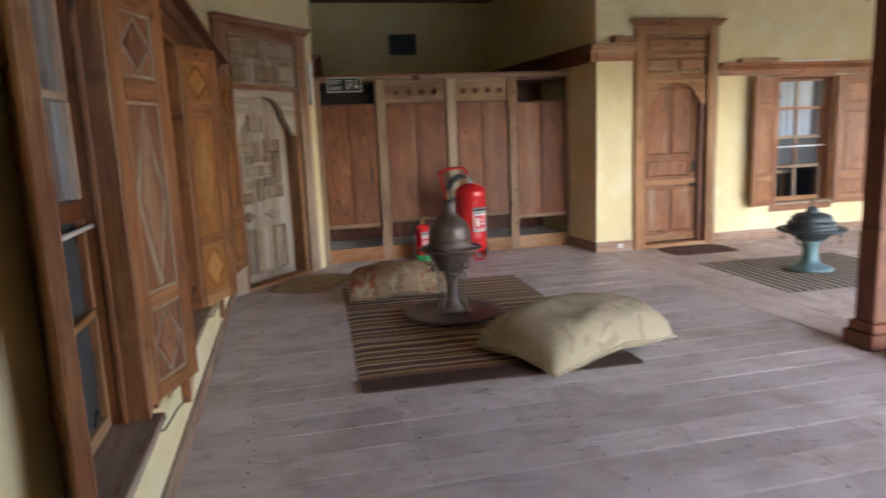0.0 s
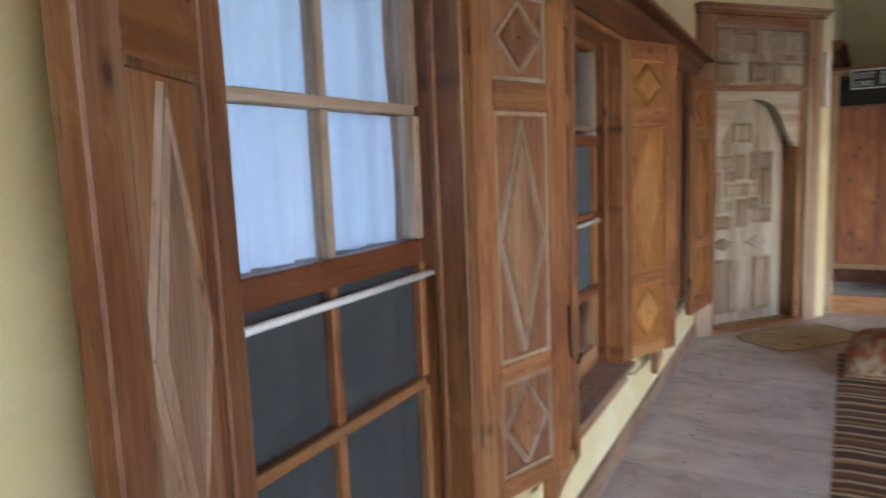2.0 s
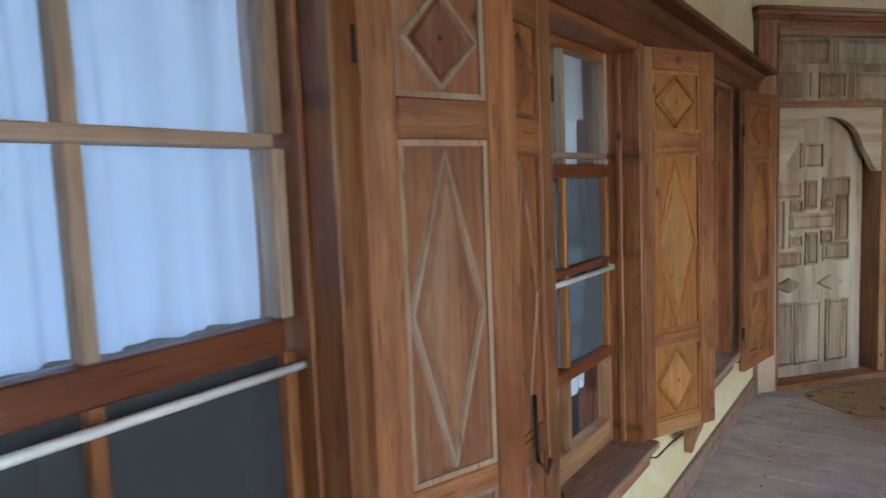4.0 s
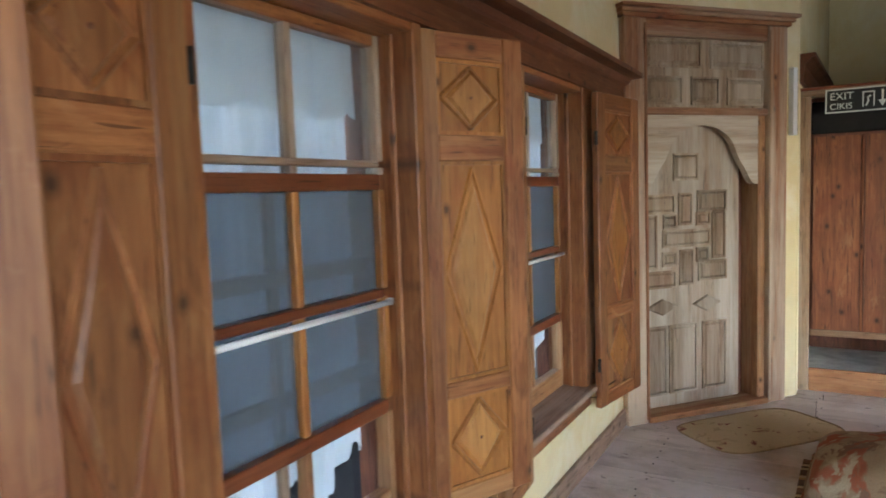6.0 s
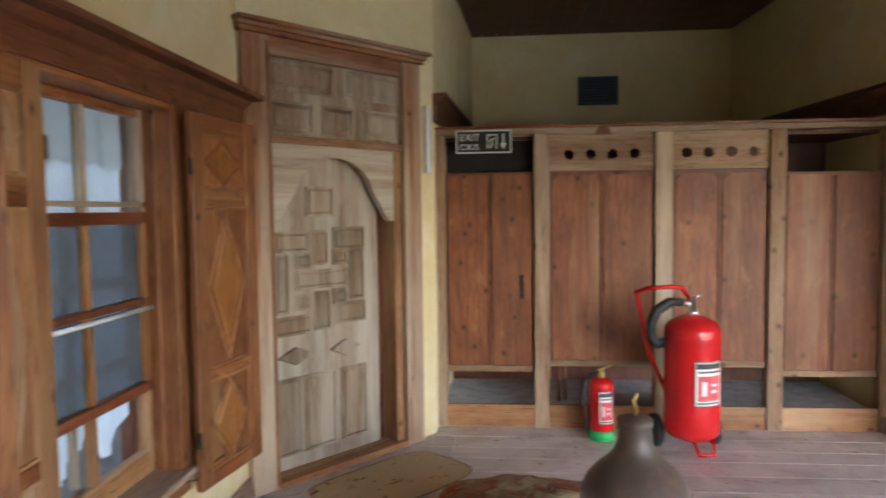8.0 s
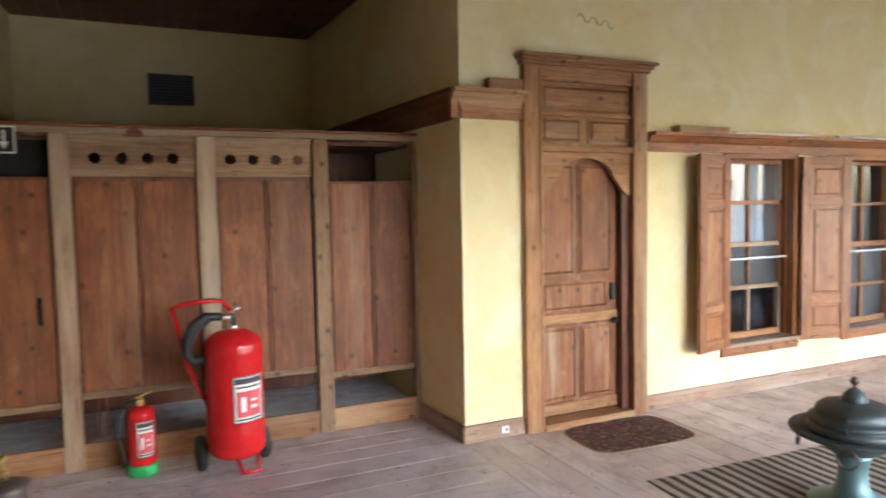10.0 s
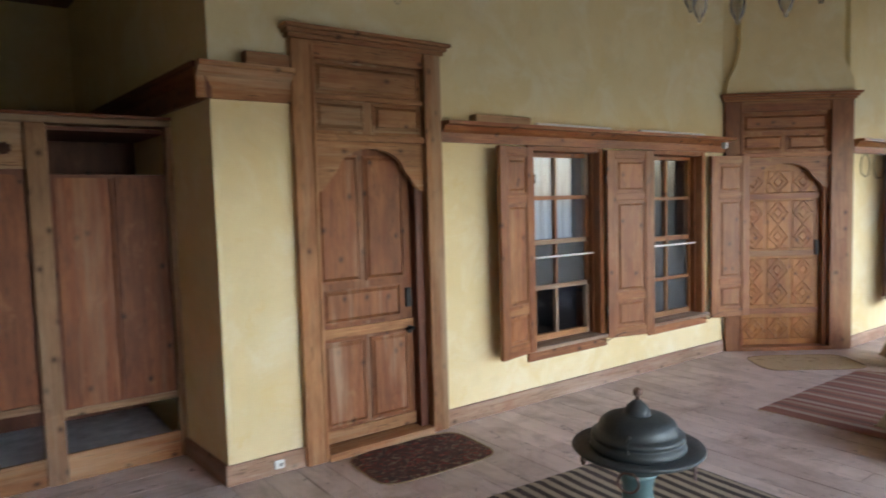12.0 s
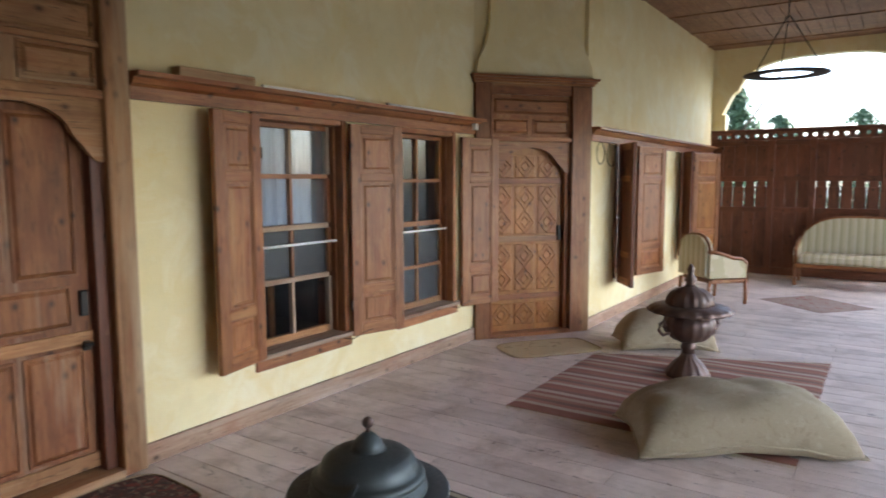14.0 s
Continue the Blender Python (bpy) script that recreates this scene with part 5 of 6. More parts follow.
def small_extinguisher(m):
    t = thing("small_fire_extinguisher", m, "small red fire extinguisher on a green plastic base", "fire extinguisher")
    r = 0.082
    bm = bmesh.new()
    prof = [(0.078, 0.05), (r, 0.06), (r, 0.36)] + [(r * math.cos(a), 0.37 + 0.055 * math.sin(a)) for a in (math.pi / 2 * k / 7 for k in range(7))] + [(0.02, 0.427)]
    lathe(bm, prof, 32)
    part("cylinder", bm, red_paint, t, "red steel cylinder", True)
    bm = bmesh.new()
    lathe(bm, [(0.075, 0.0), (0.09, 0.004), (0.09, 0.06), (0.083, 0.068)], 32)
    part("base", bm, green_plastic, t, "green plastic base ring", True)
    bm = bmesh.new()
    lathe(bm, [(0.022, 0.42), (0.022, 0.455), (0.014, 0.46), (0.014, 0.48)], 14)
    part("valve", bm, brass, t, "brass valve", True)
    bm = bmesh.new()
    tube(bm, [(-0.03, 0, 0.47), (0.02, 0, 0.485), (0.07, 0, 0.50)], 0.007, 6)
    part("lever", bm, brass, t, "", True)
    bm = bmesh.new()
    tube(bm, [(-0.02, 0, 0.46), (-0.08, -0.01, 0.45), (-0.125, -0.015, 0.38), (-0.135, -0.015, 0.26), (-0.115, -0.01, 0.15), (-0.10, -0.01, 0.07)], 0.010, 8)
    part("hose", bm, rubber, t, "thin black hose", True)
    label_plate(t, 6, 36, r, 0.12, 0.34)
    return t


big_extinguisher(pose(1.885, 7.43, 0, 0, 0, 8) @ Matrix.Diagonal((1, 1, 1.03, 1)))
small_extinguisher(pose(1.35, 7.65, 0, 0, 0, 10))


# ---------------------------------------------------------------- rugs and pillows
def rug(name, m, w, d, material, label, th=0.008, fringe=False, round_r=0.0, category="rug", skew=0.0):
    """A cloth lying on the boards, with a little unevenness and soft edges. w along x, d along y."""
    t = thing(name, m, label, category)
    bm = bmesh.new()
    nx, ny = 26, 34
    rnd = random.Random(len(label))
    top = []
    for j in range(ny + 1):
        row = []
        for i in range(nx + 1):
            u, v = i / nx - 0.5, j / ny - 0.5
            x, y = u * w, v * d
            if round_r:
                q = (abs(2 * u) ** 5 + abs(2 * v) ** 5) ** 0.2
                mx = max(abs(2 * u), abs(2 * v), 1e-6)
                x, y = x * mx / max(q, 1e-6), y * mx / max(q, 1e-6)
            x += 0.006 * noise.noise((y * 3, 1.7, len(label))) - skew * y * (u + 0.5)
            y += 0.010 * noise.noise((x * 3, 5.1, len(label)))
            z = th + 0.004 * noise.noise((x * 4, y * 4, 0.3))
            if i in (0, nx) or j in (0, ny):
                z = 0.001
            row.append(bm.verts.new((x, y, z)))
        top.append(row)
    for r0, r1 in zip(top, top[1:]):
        for i in range(nx):
            bm.faces.new((r0[i], r0[i + 1], r1[i + 1], r1[i]))
    rim = top[0][:-1] + [r[-1] for r in top[:-1]] + top[-1][:0:-1] + [r[0] for r in top[:0:-1]]
    edge = [v.co.copy() for v in rim]
    part("weave", bm, material, t, "", True)
    if round_r:
        bm = bmesh.new()
        tube(bm, [(p.x, p.y, 0.005) for p in edge], 0.0045, 5, True)
        part("binding", bm, mat_edge, t, "dark bound edge", True)
    if fringe:
        for sgn in (-1, 1):
            bm = bmesh.new()
            for k in range(int(d / 0.02)):
                y = -d / 2 + 0.02 * k + rnd.uniform(-0.004, 0.004)
                x = sgn * w / 2 - (skew * y if sgn > 0 else 0.0)
                tube(bm, [(x, y, 0.004), (x + sgn * rnd.uniform(0.03, 0.06), y + rnd.uniform(-0.015, 0.015), 0.003)], 0.0025, 3)
            ob = part("fringe", bm, mat_beige, t)
            tagged(ob, kind="stuff")
    return t


def pillow(m, w, d, h, material, label, seed, point=1.0, group="floor pillows"):
    t = thing("floor_pillow", m, label, "pillow", group)
    bm = bmesh.new()
    n = 28
    rnd = random.Random(seed)
    off = rnd.uniform(0, 50)
    layers = []
    for s in (1, -1):
        g = []
        for j in range(n + 1):
            row = []
            for i in range(n + 1):
                u, v = 2 * i / n - 1, 2 * j / n - 1
                pinch = 1 - 0.045 * point * (1 - u * u) * abs(v) ** 3, 1 - 0.05 * point * (1 - v * v) * abs(u) ** 3
                x, y = u * w / 2 * pinch[1], v * d / 2 * pinch[0]
                prof = max(0.0, (1 - abs(u) ** 3.2) * (1 - abs(v) ** 3.2)) ** (0.30 + 0.12 * point)
                k = noise.noise((x * 4 + off, y * 4, 0)) * 0.14 + noise.noise((x * 11 + off, y * 11, 3)) * 0.05
                zc = h * 0.24 * (1 - 0.75 * abs(u * v) ** 1.5) + 0.012 * noise.noise((x * 5, y * 5, off)) * (abs(u) + abs(v))
                wrinkle = 0.012 * math.sin(14 * (abs(u) - abs(v)) + 4 * noise.noise((x * 3, y * 3, off))) * max(abs(u), abs(v)) ** 4
                z = zc + s * (h * (0.74 if s > 0 else 0.24)) * prof * (1 + k) + (wrinkle * prof if s > 0 else 0)
                row.append((x, y, max(z, 0.004)))
            g.append(row)
        layers.append(g)
    vt = [[bm.verts.new(p) for p in r] for r in layers[0]]
    vb = [[vt[j][i] if i in (0, n) or j in (0, n) else bm.verts.new(layers[1][j][i]) for i in range(n + 1)] for j in range(n + 1)]
    for g, s in ((vt, 1), (vb, -1)):
        for j in range(n):
            for i in range(n):
                q = (g[j][i], g[j][i + 1], g[j + 1][i + 1], g[j + 1][i])
                bm.faces.new(q if s > 0 else q[::-1])
    part("cover", bm, material, t, "", True)
    bm = bmesh.new()
    rim = [layers[0][0][i] for i in range(n)] + [layers[0][j][n] for j in range(n)] + [layers[0][n][n - i] for i in range(n)] + [layers[0][n - j][0] for j in range(n)]
    tube(bm, rim, 0.008, 6, True)
    part("piping", bm, material, t, "", True)
    return t


striped = rug("striped_rug", pose(1.10, 5.06, 0, 0, 0, -2.5), 1.74, 2.78, rug_brown, "dark brown and cream striped woven rug on the boards")
bm = bmesh.new()
box(bm, -0.868, 0.866, -1.392, -1.20, 0.002, 0.0135, 0.003)
part("end_band", bm, rug_end, striped, "plain dark brown woven end")
rug("striped_rug", pose(4.75, 5.42, 0, 0, 0, -3), 1.6, 1.40, rug_dark, "black and cream striped woven rug under a brazier")
rug("striped_rug", pose(7.86, 5.10, 0, 0, 0, 0), 2.05, 1.80, rug_pink, "faded pink and brown striped rug with fringed ends", fringe=True, skew=0.42)
rug("door_mat", pose(4.43, 6.84, 0, 0, 0, -2), 0.83, 0.56, mat_red, "worn dark red patterned mat before the arched door", round_r=1, category="mat")
rug("door_mat", F_D1 @ pose(0.52, -0.42, 0), 0.92, 0.55, mat_flower, "cream mat with dark red flowers before the carved door", round_r=1, category="mat")
rug("door_mat", pose(8.45, 6.43, 0, 0, 0, -37), 0.92, 0.56, mat_beige, "small beige mat before the corner door", round_r=1, category="mat")
rug("far_mat", pose(12.28, 4.58, 0, 0, 0, -40), 0.85, 1.0, mat_far, "faded rose mat before the sofa", category="mat")
pillow(pose(1.66, 4.10, 0.014, 0, 0, 22), 1.14, 0.76, 0.30, pillow_cream, "large worn cream velvet floor pillow on the striped rug", 1, 0.1)
pillow(pose(0.80, 6.12, 0.012, 0, 0, -4), 0.96, 0.62, 0.28, pillow_red, "large floor pillow in faded red and beige weave", 2, 0.3)
pillow(pose(7.02, 4.58, 0.012, 0, 0, -58), 1.24, 0.68, 0.34, pillow_olive, "large worn olive floor pillow with faint pattern", 3)
pillow(pose(9.10, 5.56, 0.012, 0, 0, -60), 0.86, 0.55, 0.33, pillow_olive, "worn olive floor pillow by the urn", 4)


# ---------------------------------------------------------------- braziers and urn
def ring_handle(parent, x, y, z, ang, r, mat):
    bm = bmesh.new()
    c, s = math.cos(ang), math.sin(ang)
    tube(bm, [(x + c * 0.01 + -s * r * math.sin(t), y + s * 0.01 + c * r * math.sin(t), z - r + r * math.cos(t)) for t in (2 * math.pi * i / 16 for i in range(16))], r * 0.14, 6, True)
    part("ring_handle", bm, mat, parent, "hanging ring handle", True)


def covered_brazier(m):
    t = thing("covered_brazier", m, "tarnished copper brazier with domed lid on a round tray", "brazier")
    bm = bmesh.new()
    lathe(bm, [(0.02, 0.012), (0.36, 0.012), (0.395, 0.03), (0.40, 0.035), (0.385, 0.042), (0.35, 0.026), (0.02, 0.024)], 48)
    part("tray", bm, copper_dark, t, "wide round copper tray", True)
    bm = bmesh.new()
    lathe(bm, [(0.10, 0.03), (0.105, 0.05), (0.082, 0.065), (0.07, 0.08), (0.046, 0.14), (0.052, 0.17), (0.044, 0.19), (0.043, 0.28), (0.052, 0.30), (0.05, 0.33), (0.085, 0.37)], 32)
    part("pedestal", bm, copper_dark, t, "", True)
    for k in range(4):
        a = math.pi / 2 * k + 0.4
        bm = bmesh.new()
        tube(bm, [(r * math.cos(a), r * math.sin(a), z) for r, z in ((0.09, 0.375), (0.128, 0.35), (0.118, 0.24), (0.122, 0.12), (0.15, 0.06), (0.175, 0.04))], 0.010, 8)
        part("leg", bm, worn_brass, t, "pale worn metal leg", True)
    bm = bmesh.new()
    lathe(bm, [(0.06, 0.35), (0.085, 0.36), (0.10, 0.385), (0.15, 0.455), (0.172, 0.495), (0.178, 0.52), (0.236, 0.533), (0.252, 0.546), (0.246, 0.554), (0.168, 0.55)], 40)
    part("bowl", bm, copper_dark, t, "", True)
    bm = bmesh.new()
    lathe(bm, [(0.168, 0.548), (0.178, 0.56), (0.177, 0.585), (0.162, 0.598), (0.170, 0.612), (0.169, 0.65), (0.159, 0.69), (0.161, 0.70), (0.146, 0.735), (0.116, 0.77), (0.086, 0.795), (0.065, 0.82), (0.053, 0.85), (0.048, 0.89), (0.053, 0.905), (0.053, 0.92), (0.026, 0.928), (0.010, 0.93)], 44)
    lid = part("lid", bm, copper_dark, t, "domed copper lid", True)
    bm = bmesh.new()
    tube(bm, [(0.0, 0, 0.925), (0.004, 0, 0.95), (-0.006, 0, 0.975), (0.006, 0, 1.0)], 0.006, 8)
    part("finial", bm, brass, lid, "thin brass finial", True)
    for a in (0.2, 3.3):
        ring_handle(t, 0.225 * math.cos(a), 0.225 * math.sin(a), 0.535, a, 0.045, copper_dark)
    for k in range(3):
        a = 2.1 * k - 1.9
        ring_handle(t, 0.135 * math.cos(a), 0.135 * math.sin(a), 0.475, a, 0.06, verdigris)
    for a in (2.6, 3.9, 5.4):
        bm = bmesh.new()
        tube(bm, [((0.196 + 0.022 * math.cos(q)) * math.cos(a + 0.10 * math.sin(q)), (0.196 + 0.022 * math.cos(q)) * math.sin(a + 0.10 * math.sin(q)), 0.56) for q in (6.283 * i / 14 for i in range(14))], 0.005, 6, True)
        part("scroll", bm, chrome, t, "pale scroll ornament", True)
    return t


def patina_brazier(m):
    t = thing("patinated_brazier", m, "blue-grey patinated copper brazier with domed lid and wide rim", "brazier")
    bm = bmesh.new()
    lathe(bm, [(0.02, 0.008), (0.20, 0.01), (0.21, 0.025), (0.16, 0.045), (0.10, 0.07), (0.075, 0.12), (0.068, 0.20), (0.08, 0.26), (0.10, 0.29)], 40)
    part("foot", bm, verdigris_pale, t, "flared pale blue-green foot", True)
    bm = bmesh.new()
    lathe(bm, [(0.05, 0.285), (0.12, 0.30), (0.17, 0.34), (0.20, 0.36), (0.29, 0.385), (0.305, 0.40), (0.30, 0.41), (0.20, 0.395), (0.18, 0.39)], 48)
    part("pan", bm, verdigris, t, "wide flat-rimmed pan", True)
    bm = bmesh.new()
    lathe(bm, [(0.215, 0.395), (0.222, 0.41), (0.218, 0.432), (0.203, 0.438), (0.201, 0.446), (0.213, 0.452), (0.211, 0.47), (0.197, 0.476), (0.182, 0.482), (0.181, 0.50), (0.172, 0.522), (0.148, 0.541), (0.112, 0.552), (0.072, 0.557), (0.056, 0.559), (0.061, 0.565), (0.056, 0.578), (0.048, 0.595), (0.032, 0.611), (0.015, 0.624)], 44)
    lid = part("lid", bm, verdigris, t, "domed lid with banded edge", True)
    bm = bmesh.new()
    lathe(bm, [(0.010, 0.62), (0.009, 0.64)] + [(0.022 * math.sin(a), 0.66 - 0.022 * math.cos(a)) for a in (math.pi * k / 8 for k in range(1, 8))] + [(0.003, 0.683)], 16)
    part("knob", bm, bronze, lid, "round dark knob", True)
    for k in range(4):
        a = math.pi / 2 * k + 0.5
        ring_handle(t, 0.245 * math.cos(a), 0.245 * math.sin(a), 0.37, a, 0.045, bronze)
    for a in (0.3, 3.6):
        bm = bmesh.new()
        x, y = 0.195 * math.cos(a), 0.195 * math.sin(a)
        tube(bm, [(x, y, 0.42), (x * 1.15, y * 1.15, 0.45), (x * 1.15, y * 1.15, 0.49), (x * 0.9, y * 0.9, 0.50)], 0.008, 6)
        part("lug", bm, verdigris, t, "small upright lug", True)
    return t


def lobed_urn(m):
    t = thing("lobed_urn", m, "dark bronze lobed urn with lid and scroll handles", "urn")
    bm = bmesh.new()
    lathe(bm, [(0.17, 0.0), (0.18, 0.02), (0.165, 0.05), (0.12, 0.11), (0.07, 0.15), (0.05, 0.19)], 64, lobes=14, depth=0.10)
    part("foot", bm, bronze, t, "lobed spreading foot", True)
    bm = bmesh.new()
    lathe(bm, [(0.048, 0.185), (0.05, 0.22), (0.065, 0.235), (0.05, 0.25), (0.06, 0.28)], 28)
    part("stem", bm, bronze, t, "", True)
    bm = bmesh.new()
    lathe(bm, [(0.06, 0.275), (0.13, 0.30), (0.19, 0.36), (0.205, 0.42), (0.19, 0.47), (0.15, 0.50), (0.15, 0.51)], 64, lobes=16, depth=0.06)
    part("bowl", bm, bronze, t, "lobed bowl", True)
    bm = bmesh.new()
    lathe(bm, [(0.15, 0.505), (0.22, 0.53), (0.30, 0.532), (0.335, 0.52), (0.34, 0.53), (0.305, 0.56), (0.20, 0.575), (0.15, 0.565)], 64, lobes=18, depth=0.09)
    part("rim", bm, bronze, t, "scalloped wide rim", True)
    bm = bmesh.new()
    lathe(bm, [(0.175, 0.55), (0.185, 0.585), (0.178, 0.63), (0.15, 0.67), (0.10, 0.70), (0.055, 0.712), (0.045, 0.72)], 64, lobes=16, depth=0.08)
    lid = part("lid", bm, bronze, t, "lobed domed lid", True)
    bm = bmesh.new()
    lathe(bm, [(0.045, 0.715), (0.03, 0.74), (0.05, 0.77), (0.03, 0.80), (0.02, 0.82), (0.032, 0.85), (0.018, 0.875), (0.004, 0.90)], 24)
    part("finial", bm, bronze, lid, "turned finial", True)
    for s in (-1, 1):
        bm = bmesh.new()
        tube(bm, [(s * x, 0, z) for x, z in ((0.19, 0.36), (0.25, 0.35), (0.29, 0.39), (0.28, 0.44), (0.24, 0.46), (0.23, 0.43), (0.25, 0.41))], 0.013, 8)
        h = part("scroll_handle", bm, bronze, t, "", True)
        h.matrix_basis = pose(0, 0, 0, 0, 0, -35)
    return t


covered_brazier(pose(1.07, 5.15, 0.008, 0, 0, 20))
patina_brazier(pose(4.70, 5.42, 0.008))
lobed_urn(pose(8.22, 5.12, 0.01))

# ---------------------------------------------------------------- post, parapet, furniture
def gallery_post(x, y, group="gallery posts"):
    p = thing("gallery_post", pose(x, y, 0), "dark red-brown square wooden post on a stepped base", "post", group, "structure")
    block("shaft", dark_z, p, -0.075, 0.075, -0.075, 0.075, 0.16, 2.35, 0.008)
    block("base", dark_z, p, -0.12, 0.12, -0.12, 0.12, 0.0, 0.10, 0.008)
    block("base_step", dark_z, p, -0.10, 0.10, -0.10, 0.10, 0.10, 0.16, 0.008)
    return p


p0 = gallery_post(3.42, 3.46)
for x in (7.2, 11.0, 14.6):
    copy_thing(p0, pose(x, 3.15, 0))
copy_thing(p0, pose(3.42, 0.8, 0))

par = thing("boarded_parapet", F_E, "dark reddish boarded parapet with pierced slots at the gallery end", "parapet", "", "structure")
X0, X1 = -6.43, -3.24
bays = [(-6.40, -5.55), (-5.45, -4.95), (-4.86, -4.0), (-3.92, -3.28)]
for a, b in ((-6.43, -6.40), (-5.55, -5.45), (-4.95, -4.86), (-4.0, -3.92), (-3.28, -3.22)):
    block("stile", dark_z, par, a, b, 0.0, 0.10, 0.0, 2.18, 0.005)
for z0, z1 in ((0.0, 0.12), (1.02, 1.10), (1.52, 1.60), (2.10, 2.18)):
    for a, b in bays:
        block("rail", dark_x, par, a, b, 0.012, 0.09, z0, z1, 0.004)
bm = bmesh.new()
star_plate(bm, X0, X1 + 0.02, 2.18, 2.32, 22, 0.0, 0.06, 0.035)
part("pierced_rail", bm, dark_x, par, "top rail with a row of round holes")
block("cap", dark_x, par, X0, X1, -0.02, 0.12, 2.32, 2.36, 0.006)
# Backing is added only to block sky light in the gaps between boards.
for a, b in bays:
    block("backing_board", dark_z, par, a, b, 0.062, 0.085, 0.12, 1.02, 0)
    block("backing_board", dark_z, par, a, b, 0.062, 0.085, 1.60, 2.10, 0)
for i, (a, b) in enumerate(bays):
    n = max(2, round((b - a) / 0.17))
    for k in range(n):
        x0, x1 = a + (b - a) * k / n, a + (b - a) * (k + 1) / n
        block("board", dark_z, par, x0, x1 - 0.004, 0.035, 0.06, 0.12, 1.02, 0.003)
        block("board", dark_z, par, x0, x1 - 0.004, 0.035, 0.06, 1.60, 2.10, 0.003)
        if i % 2 == 0:
            block("baluster", dark_z, par, x0 + 0.004, x1 - 0.01, 0.03, 0.06, 1.10, 1.43, 0.006)
            block("baluster_neck", dark_z, par, x0 + 0.018, x1 - 0.024, 0.03, 0.06, 1.43, 1.52, 0.006)
        else:
            block("board", dark_z, par, x0, x1 - 0.004, 0.035, 0.06, 1.10, 1.52, 0.003)


def seat_furniture(name, m, width, label, category, back_top):
    """Upholstered seat with a bowed back, padded arms and a show-wood frame. Faces local -y."""
    t = thing(name, m, label, category)
    w, d = width, 0.62
    n = 24
    bm = bmesh.new()
    box(bm, -w / 2 + 0.06, w / 2 - 0.06, -d / 2, d / 2 - 0.12, 0.32, 0.46, 0.035)
    part("seat_cushion", bm, sofa_cloth, t, "cream striped seat", False)
    bm = bmesh.new()
    outline = []
    for i in range(n + 1):
        s = -1 + 2 * i / n
        outline.append((s * (w / 2 - 0.03), 0.62 + (back_top - 0.62) * (1 - abs(s) ** 3.2) ** 0.7))
    plate(bm, [(-w / 2 + 0.03, 0.34)] + outline + [(w / 2 - 0.03, 0.34)], d / 2 - 0.13, d / 2 - 0.02)
    bmesh.ops.bevel(bm, geom=[e for e in bm.edges if abs(e.verts[0].co.y - e.verts[1].co.y) < 1e-5], offset=0.025, segments=2, affect="EDGES")
    part("back", bm, sofa_cloth, t, "cream striped bowed back")
    bm = bmesh.new()
    tube(bm, [(x, d / 2 - 0.075, z + 0.012) for x, z in outline], 0.018, 8)
    part("back_rail", bm, pine_x, t, "curved wooden top rail", True)
    for s in (-1, 1):
        x = s * (w / 2 - 0.03)
        bm = bmesh.new()
        side = [(-0.26, 0.34), (0.26, 0.34), (0.26, 0.64), (0.10, 0.62), (-0.08, 0.56), (-0.2, 0.55), (-0.26, 0.5)]
        v0 = [bm.verts.new((x - 0.03, y, z)) for y, z in side]
        v1 = [bm.verts.new((x + 0.03, y, z)) for y, z in side]
        bm.faces.new(v0)
        bm.faces.new(v1[::-1])
        for i in range(len(side)):
            j = (i + 1) % len(side)
            bm.faces.new((v0[i], v1[i], v1[j], v0[j]))
        part("arm", bm, sofa_cloth, t, "padded arm")
        bm = bmesh.new()
        tube(bm, [(x, y, z + 0.012) for y, z in ((0.27, 0.66), (0.10, 0.635), (-0.08, 0.575), (-0.2, 0.565), (-0.28, 0.51), (-0.29, 0.40), (-0.28, 0.30))], 0.02, 8)
        part("arm_rail", bm, pine_x, t, "curved wooden arm rail", True)
        for y in (-0.27, 0.24):
            bm = bmesh.new()
            tube(bm, [(x, y, 0.30), (x, y * 1.04, 0.15), (x, y * 1.02, 0.0)], 0.022, 8)
            part("leg", bm, pine_z, t, "", True)
    block("apron", pine_x, t, -w / 2 + 0.03, w / 2 - 0.03, -d / 2 - 0.01, d / 2 - 0.1, 0.27, 0.32, 0.008)
    return t


seat_furniture("sofa", pose(14.1, 4.20, 0, 0, 0, -90), 1.62, "cream striped two-seat sofa with bowed back", "sofa", 0.98)
ch = seat_furniture("armchair", pose(11.8, 5.72, 0, 0, 0, 48), 0.66, "cream striped upholstered armchair with wooden frame", "armchair", 0.86)

desk = thing("desk", pose(6.15, 8.25, -0.05), "pale wooden desk inside the room behind the window", "desk")
block("desktop", bleached_x, desk, -0.45, 0.45, -0.3, 0.3, 0.78, 0.82, 0.006)
for x in (-0.4, 0.36):
    for y in (-0.26, 0.22):
        block("leg", pine_z, desk, x, x + 0.04, y, y + 0.04, 0.0, 0.78, 0.004)
bent = thing("bentwood_chair", pose(5.98, 7.78, -0.05), "dark bentwood chair inside the room behind the window", "chair")
bm = bmesh.new()
tube(bm, [(0.19 * math.cos(t), 0.0, 0.62 + 0.22 * math.sin(t)) for t in (math.pi * i / 14 for i in range(15))] , 0.014, 8)
part("back_hoop", bm, bleached_x, bent, "", True)
bm = bmesh.new()
lathe(bm, [(0.05, 0.44), (0.20, 0.44), (0.21, 0.455), (0.20, 0.47), (0.05, 0.47)], 24, 0, 0.2)
part("seat", bm, pine_y, bent, "", True)
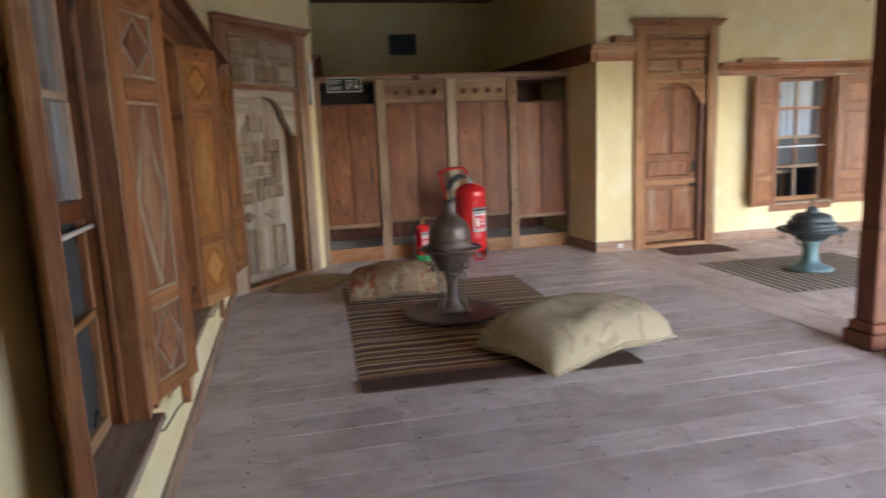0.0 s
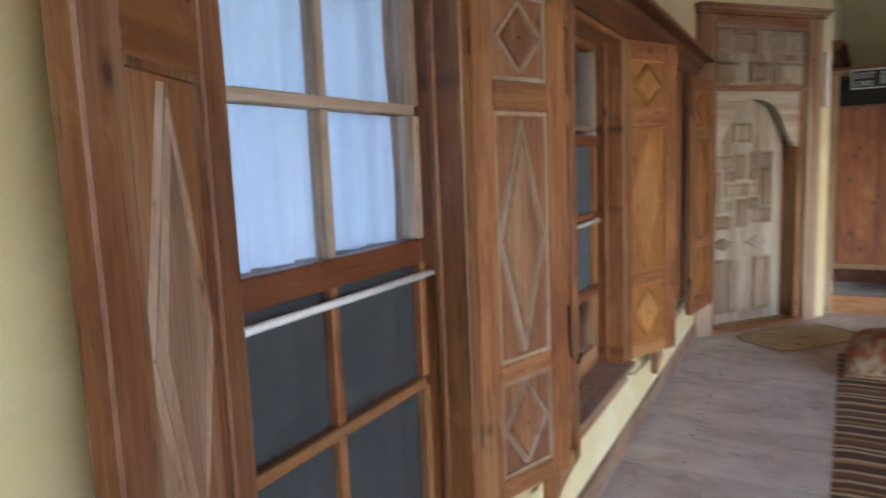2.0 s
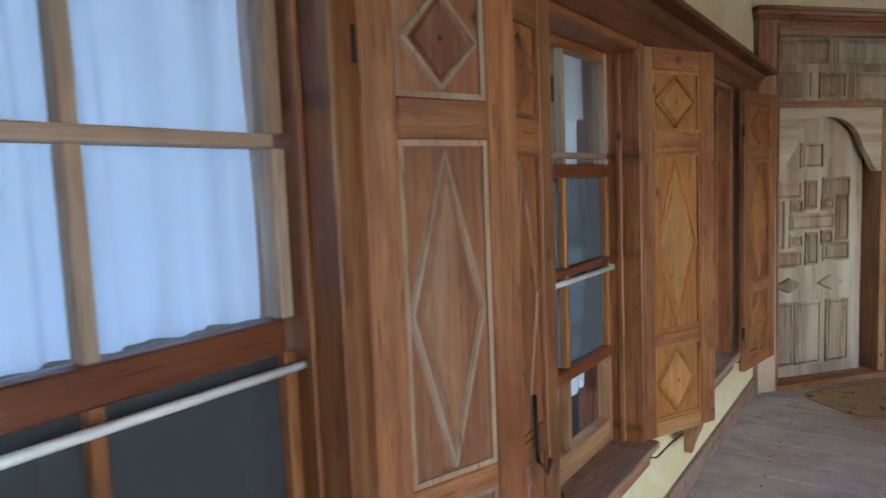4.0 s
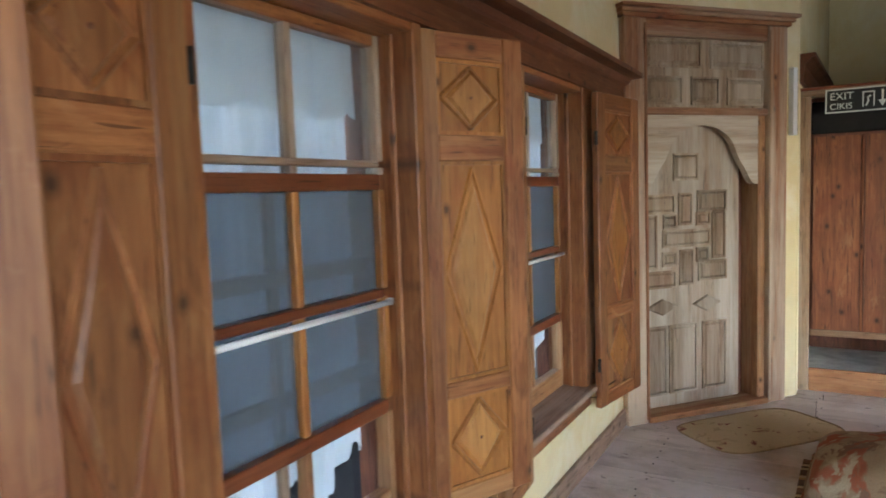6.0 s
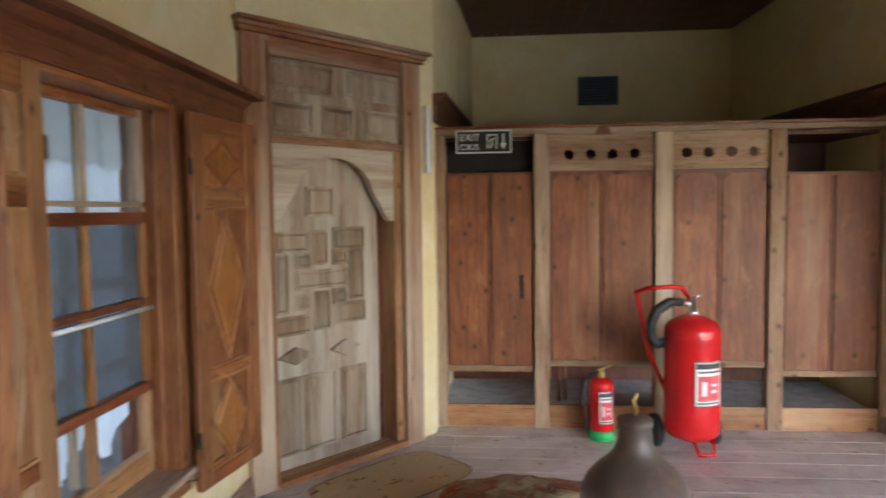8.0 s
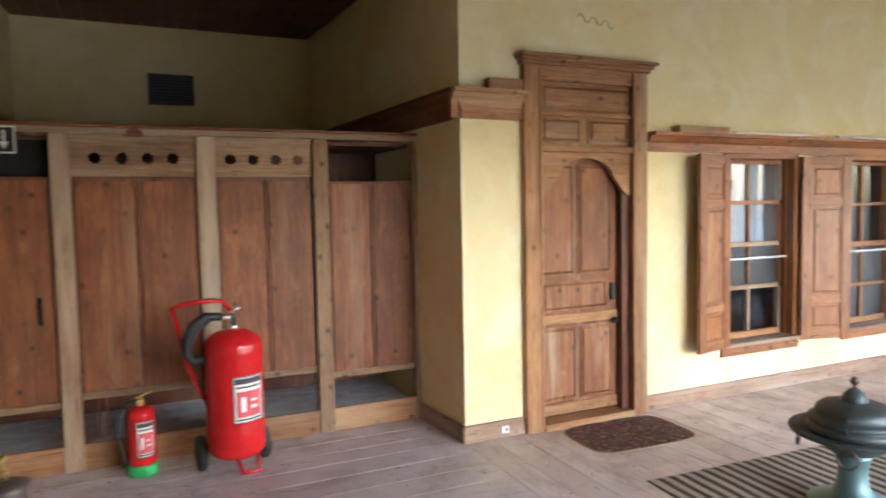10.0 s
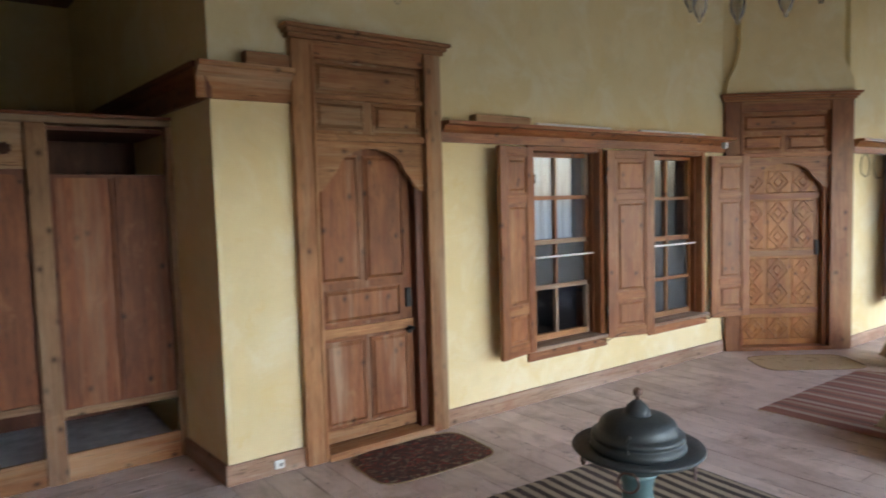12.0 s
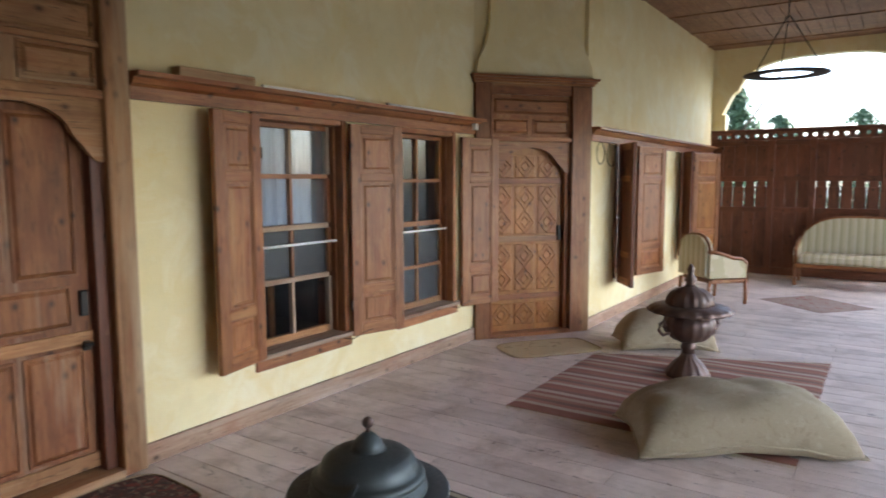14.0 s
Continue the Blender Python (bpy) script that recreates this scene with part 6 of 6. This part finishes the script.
for x, y in ((-0.19, 0.0), (0.19, 0.0), (-0.15, 0.36), (0.15, 0.36)):
    bm = bmesh.new()
    tube(bm, [(x, y, 0.0), (x, y, 0.62 if y == 0 else 0.45)], 0.014, 8)
    part("leg", bm, pine_y, bent, "", True)

# ---------------------------------------------------------------- hanging lamps
def ring_chandelier(m, drop, label, bulbs=8, r=0.42):
    t = thing("ring_chandelier", m, label, "chandelier", "ring chandeliers")
    bm = bmesh.new()
    lathe(bm, [(r - 0.16, -0.008), (r, -0.008), (r + 0.005, 0.0), (r, 0.008), (r - 0.16, 0.008)], 40)
    rr = [f for f in bm.faces if len(f.verts) > 4]
    bmesh.ops.delete(bm, geom=rr, context="FACES")
    part("ring", bm, black_iron, t, "flat dark iron ring", True)
    for k in range(3):
        a = 2 * math.pi * k / 3 + 0.3
        bm = bmesh.new()
        tube(bm, [((r - 0.05) * math.cos(a), (r - 0.05) * math.sin(a), 0.02), (0.02 * math.cos(a), 0.02 * math.sin(a), drop * 0.6), (0.0, 0.0, drop * 0.6 + 0.02)], 0.006, 6)
        part("chain", bm, black_iron, t, "", True)
    bm = bmesh.new()
    tube(bm, [(0, 0, drop * 0.6), (0, 0, drop)], 0.008, 6)
    part("rod", bm, black_iron, t, "", True)
    for k in range(bulbs):
        a = 2 * math.pi * k / bulbs
        bm = bmesh.new()
        prof = [(0.016, -0.03), (0.03, -0.05), (0.042, -0.09), (0.04, -0.13), (0.026, -0.17), (0.012, -0.19), (0.012, -0.205), (0.004, -0.21)]
        lathe(bm, prof[::-1], 16, (r - 0.05) * math.cos(a), (r - 0.05) * math.sin(a))
        part("glass_cup", bm, bulb_glass, t, "clear hanging glass cup", True)
    return t


ring_chandelier(pose(5.5, 5.3, 2.72), TOP - 2.72, "dark iron ring chandelier with hanging glass cups", 8, 0.36)
ring_chandelier(pose(11.0, 4.87, 2.68), TOP - 2.68, "flat dark iron ring chandelier on chains", 0, 0.42)


# ---------------------------------------------------------------- trees beyond the gallery end
def tree(x, y, h, spread, seed):
    rnd = random.Random(seed)
    t = thing("tree", pose(x, y, -3.5), "leafy green tree beyond the gallery", "tree", "garden trees")
    bm = bmesh.new()
    tube(bm, [(0, 0, 0), (0.1, 0.05, h * 0.3), (0.0, 0.1, h * 0.6), (0.05, 0.0, h * 0.9)], 0.14, 8)
    for k in range(9):
        a = rnd.uniform(0, 6.28)
        z = h * rnd.uniform(0.35, 0.8)
        tube(bm, [(0, 0, z), (spread * 0.5 * math.cos(a), spread * 0.5 * math.sin(a), z + h * 0.08), (spread * 0.9 * math.cos(a), spread * 0.9 * math.sin(a), z + h * 0.15)], 0.04, 5)
    part("trunk", bm, bark, t, "", True)
    verts, faces = [], []
    for k in range(5200):
        a, q = rnd.uniform(0, 6.28), rnd.random() ** 0.5
        zz = rnd.random()
        rad = spread * q * (1 - zz) ** 0.6 * (0.8 + 0.35 * math.sin(a * 3 + zz * 9))
        p = Vector((rad * math.cos(a), rad * math.sin(a), h * (0.3 + 0.72 * zz)))
        if noise.noise(p * 0.8) < -0.12:
            continue
        u = Vector((rnd.gauss(0, 1), rnd.gauss(0, 1), rnd.gauss(0, 1))).normalized() * rnd.uniform(0.10, 0.2)
        w = u.orthogonal().normalized() * rnd.uniform(0.05, 0.09)
        i = len(verts)
        verts += [p - u, p + w, p + u, p - w]
        faces.append((i, i + 1, i + 2, i + 3))
    me = bpy.data.meshes.new("crown")
    me.from_pydata([tuple(v) for v in verts], [], faces)
    me.materials.append(leaf_green)
    ob = new("crown", me)
    ob.parent = t
    return t


tree(30.5, 9.05, 8.7, 1.7, 3)
for k, (x, y, h) in enumerate(((46, 9.5, 8.5), (48, 5.5, 8.75), (47, 1.5, 8.6), (50, -2.5, 8.9), (45, 13.0, 8.6))):
    tree(x, y, h, 3.2, 5 + k)

# ---------------------------------------------------------------- floorboards
bm = bmesh.new()
box(bm, -1.0, 3.34, -1.85, 10.6, -0.2, -0.03)
box(bm, 3.34, 15.0, 3.0, 7.4, -0.2, -0.03)
sub = setting("floor", bm, dark_void, None, "worn grey wooden floorboards")
rnd = random.Random(11)
y = -1.6
while y < 7.9:
    w = rnd.uniform(0.19, 0.25)
    cut = [-0.76, rnd.choice((0.34, 0.38, 1.6, 2.4)), 3.335]
    for a, b in zip(cut, cut[1:]):
        block("floorboard", floor_x, sub, a + 0.002, b - 0.002, y + 0.003, y + w - 0.004, -0.03, rnd.uniform(-0.002, 0.0), 0.0)
    y += w
x = 3.34
while x < 14.9:
    w = rnd.uniform(0.17, 0.22)
    cut = [3.06, rnd.choice((4.2, 5.0, 5.9, 6.3)), 7.22]
    for a, b in zip(cut, cut[1:]):
        block("floorboard", floor_y, sub, x + 0.003, x + w - 0.004, a + 0.002, b - 0.002, -0.03, rnd.uniform(-0.002, 0.0), 0.0)
    x += w

# nail heads along the joists
bm = bmesh.new()
y = -1.5
for row in range(44):
    y += 0.215
    if y > 7.7:
        break
    for xj in (-0.42, 0.36, 1.15, 1.93, 2.72):
        for dy in (0.05, 0.15):
            if rnd.random() < 0.75:
                lathe(bm, [(0.0055, -0.002), (0.0055, 0.0012), (0.003, 0.002)], 6, xj + rnd.uniform(-0.02, 0.02), y + dy + rnd.uniform(-0.015, 0.015))
nails = part("nail_heads", bm, black_iron, sub)
tagged(nails, kind="stuff")
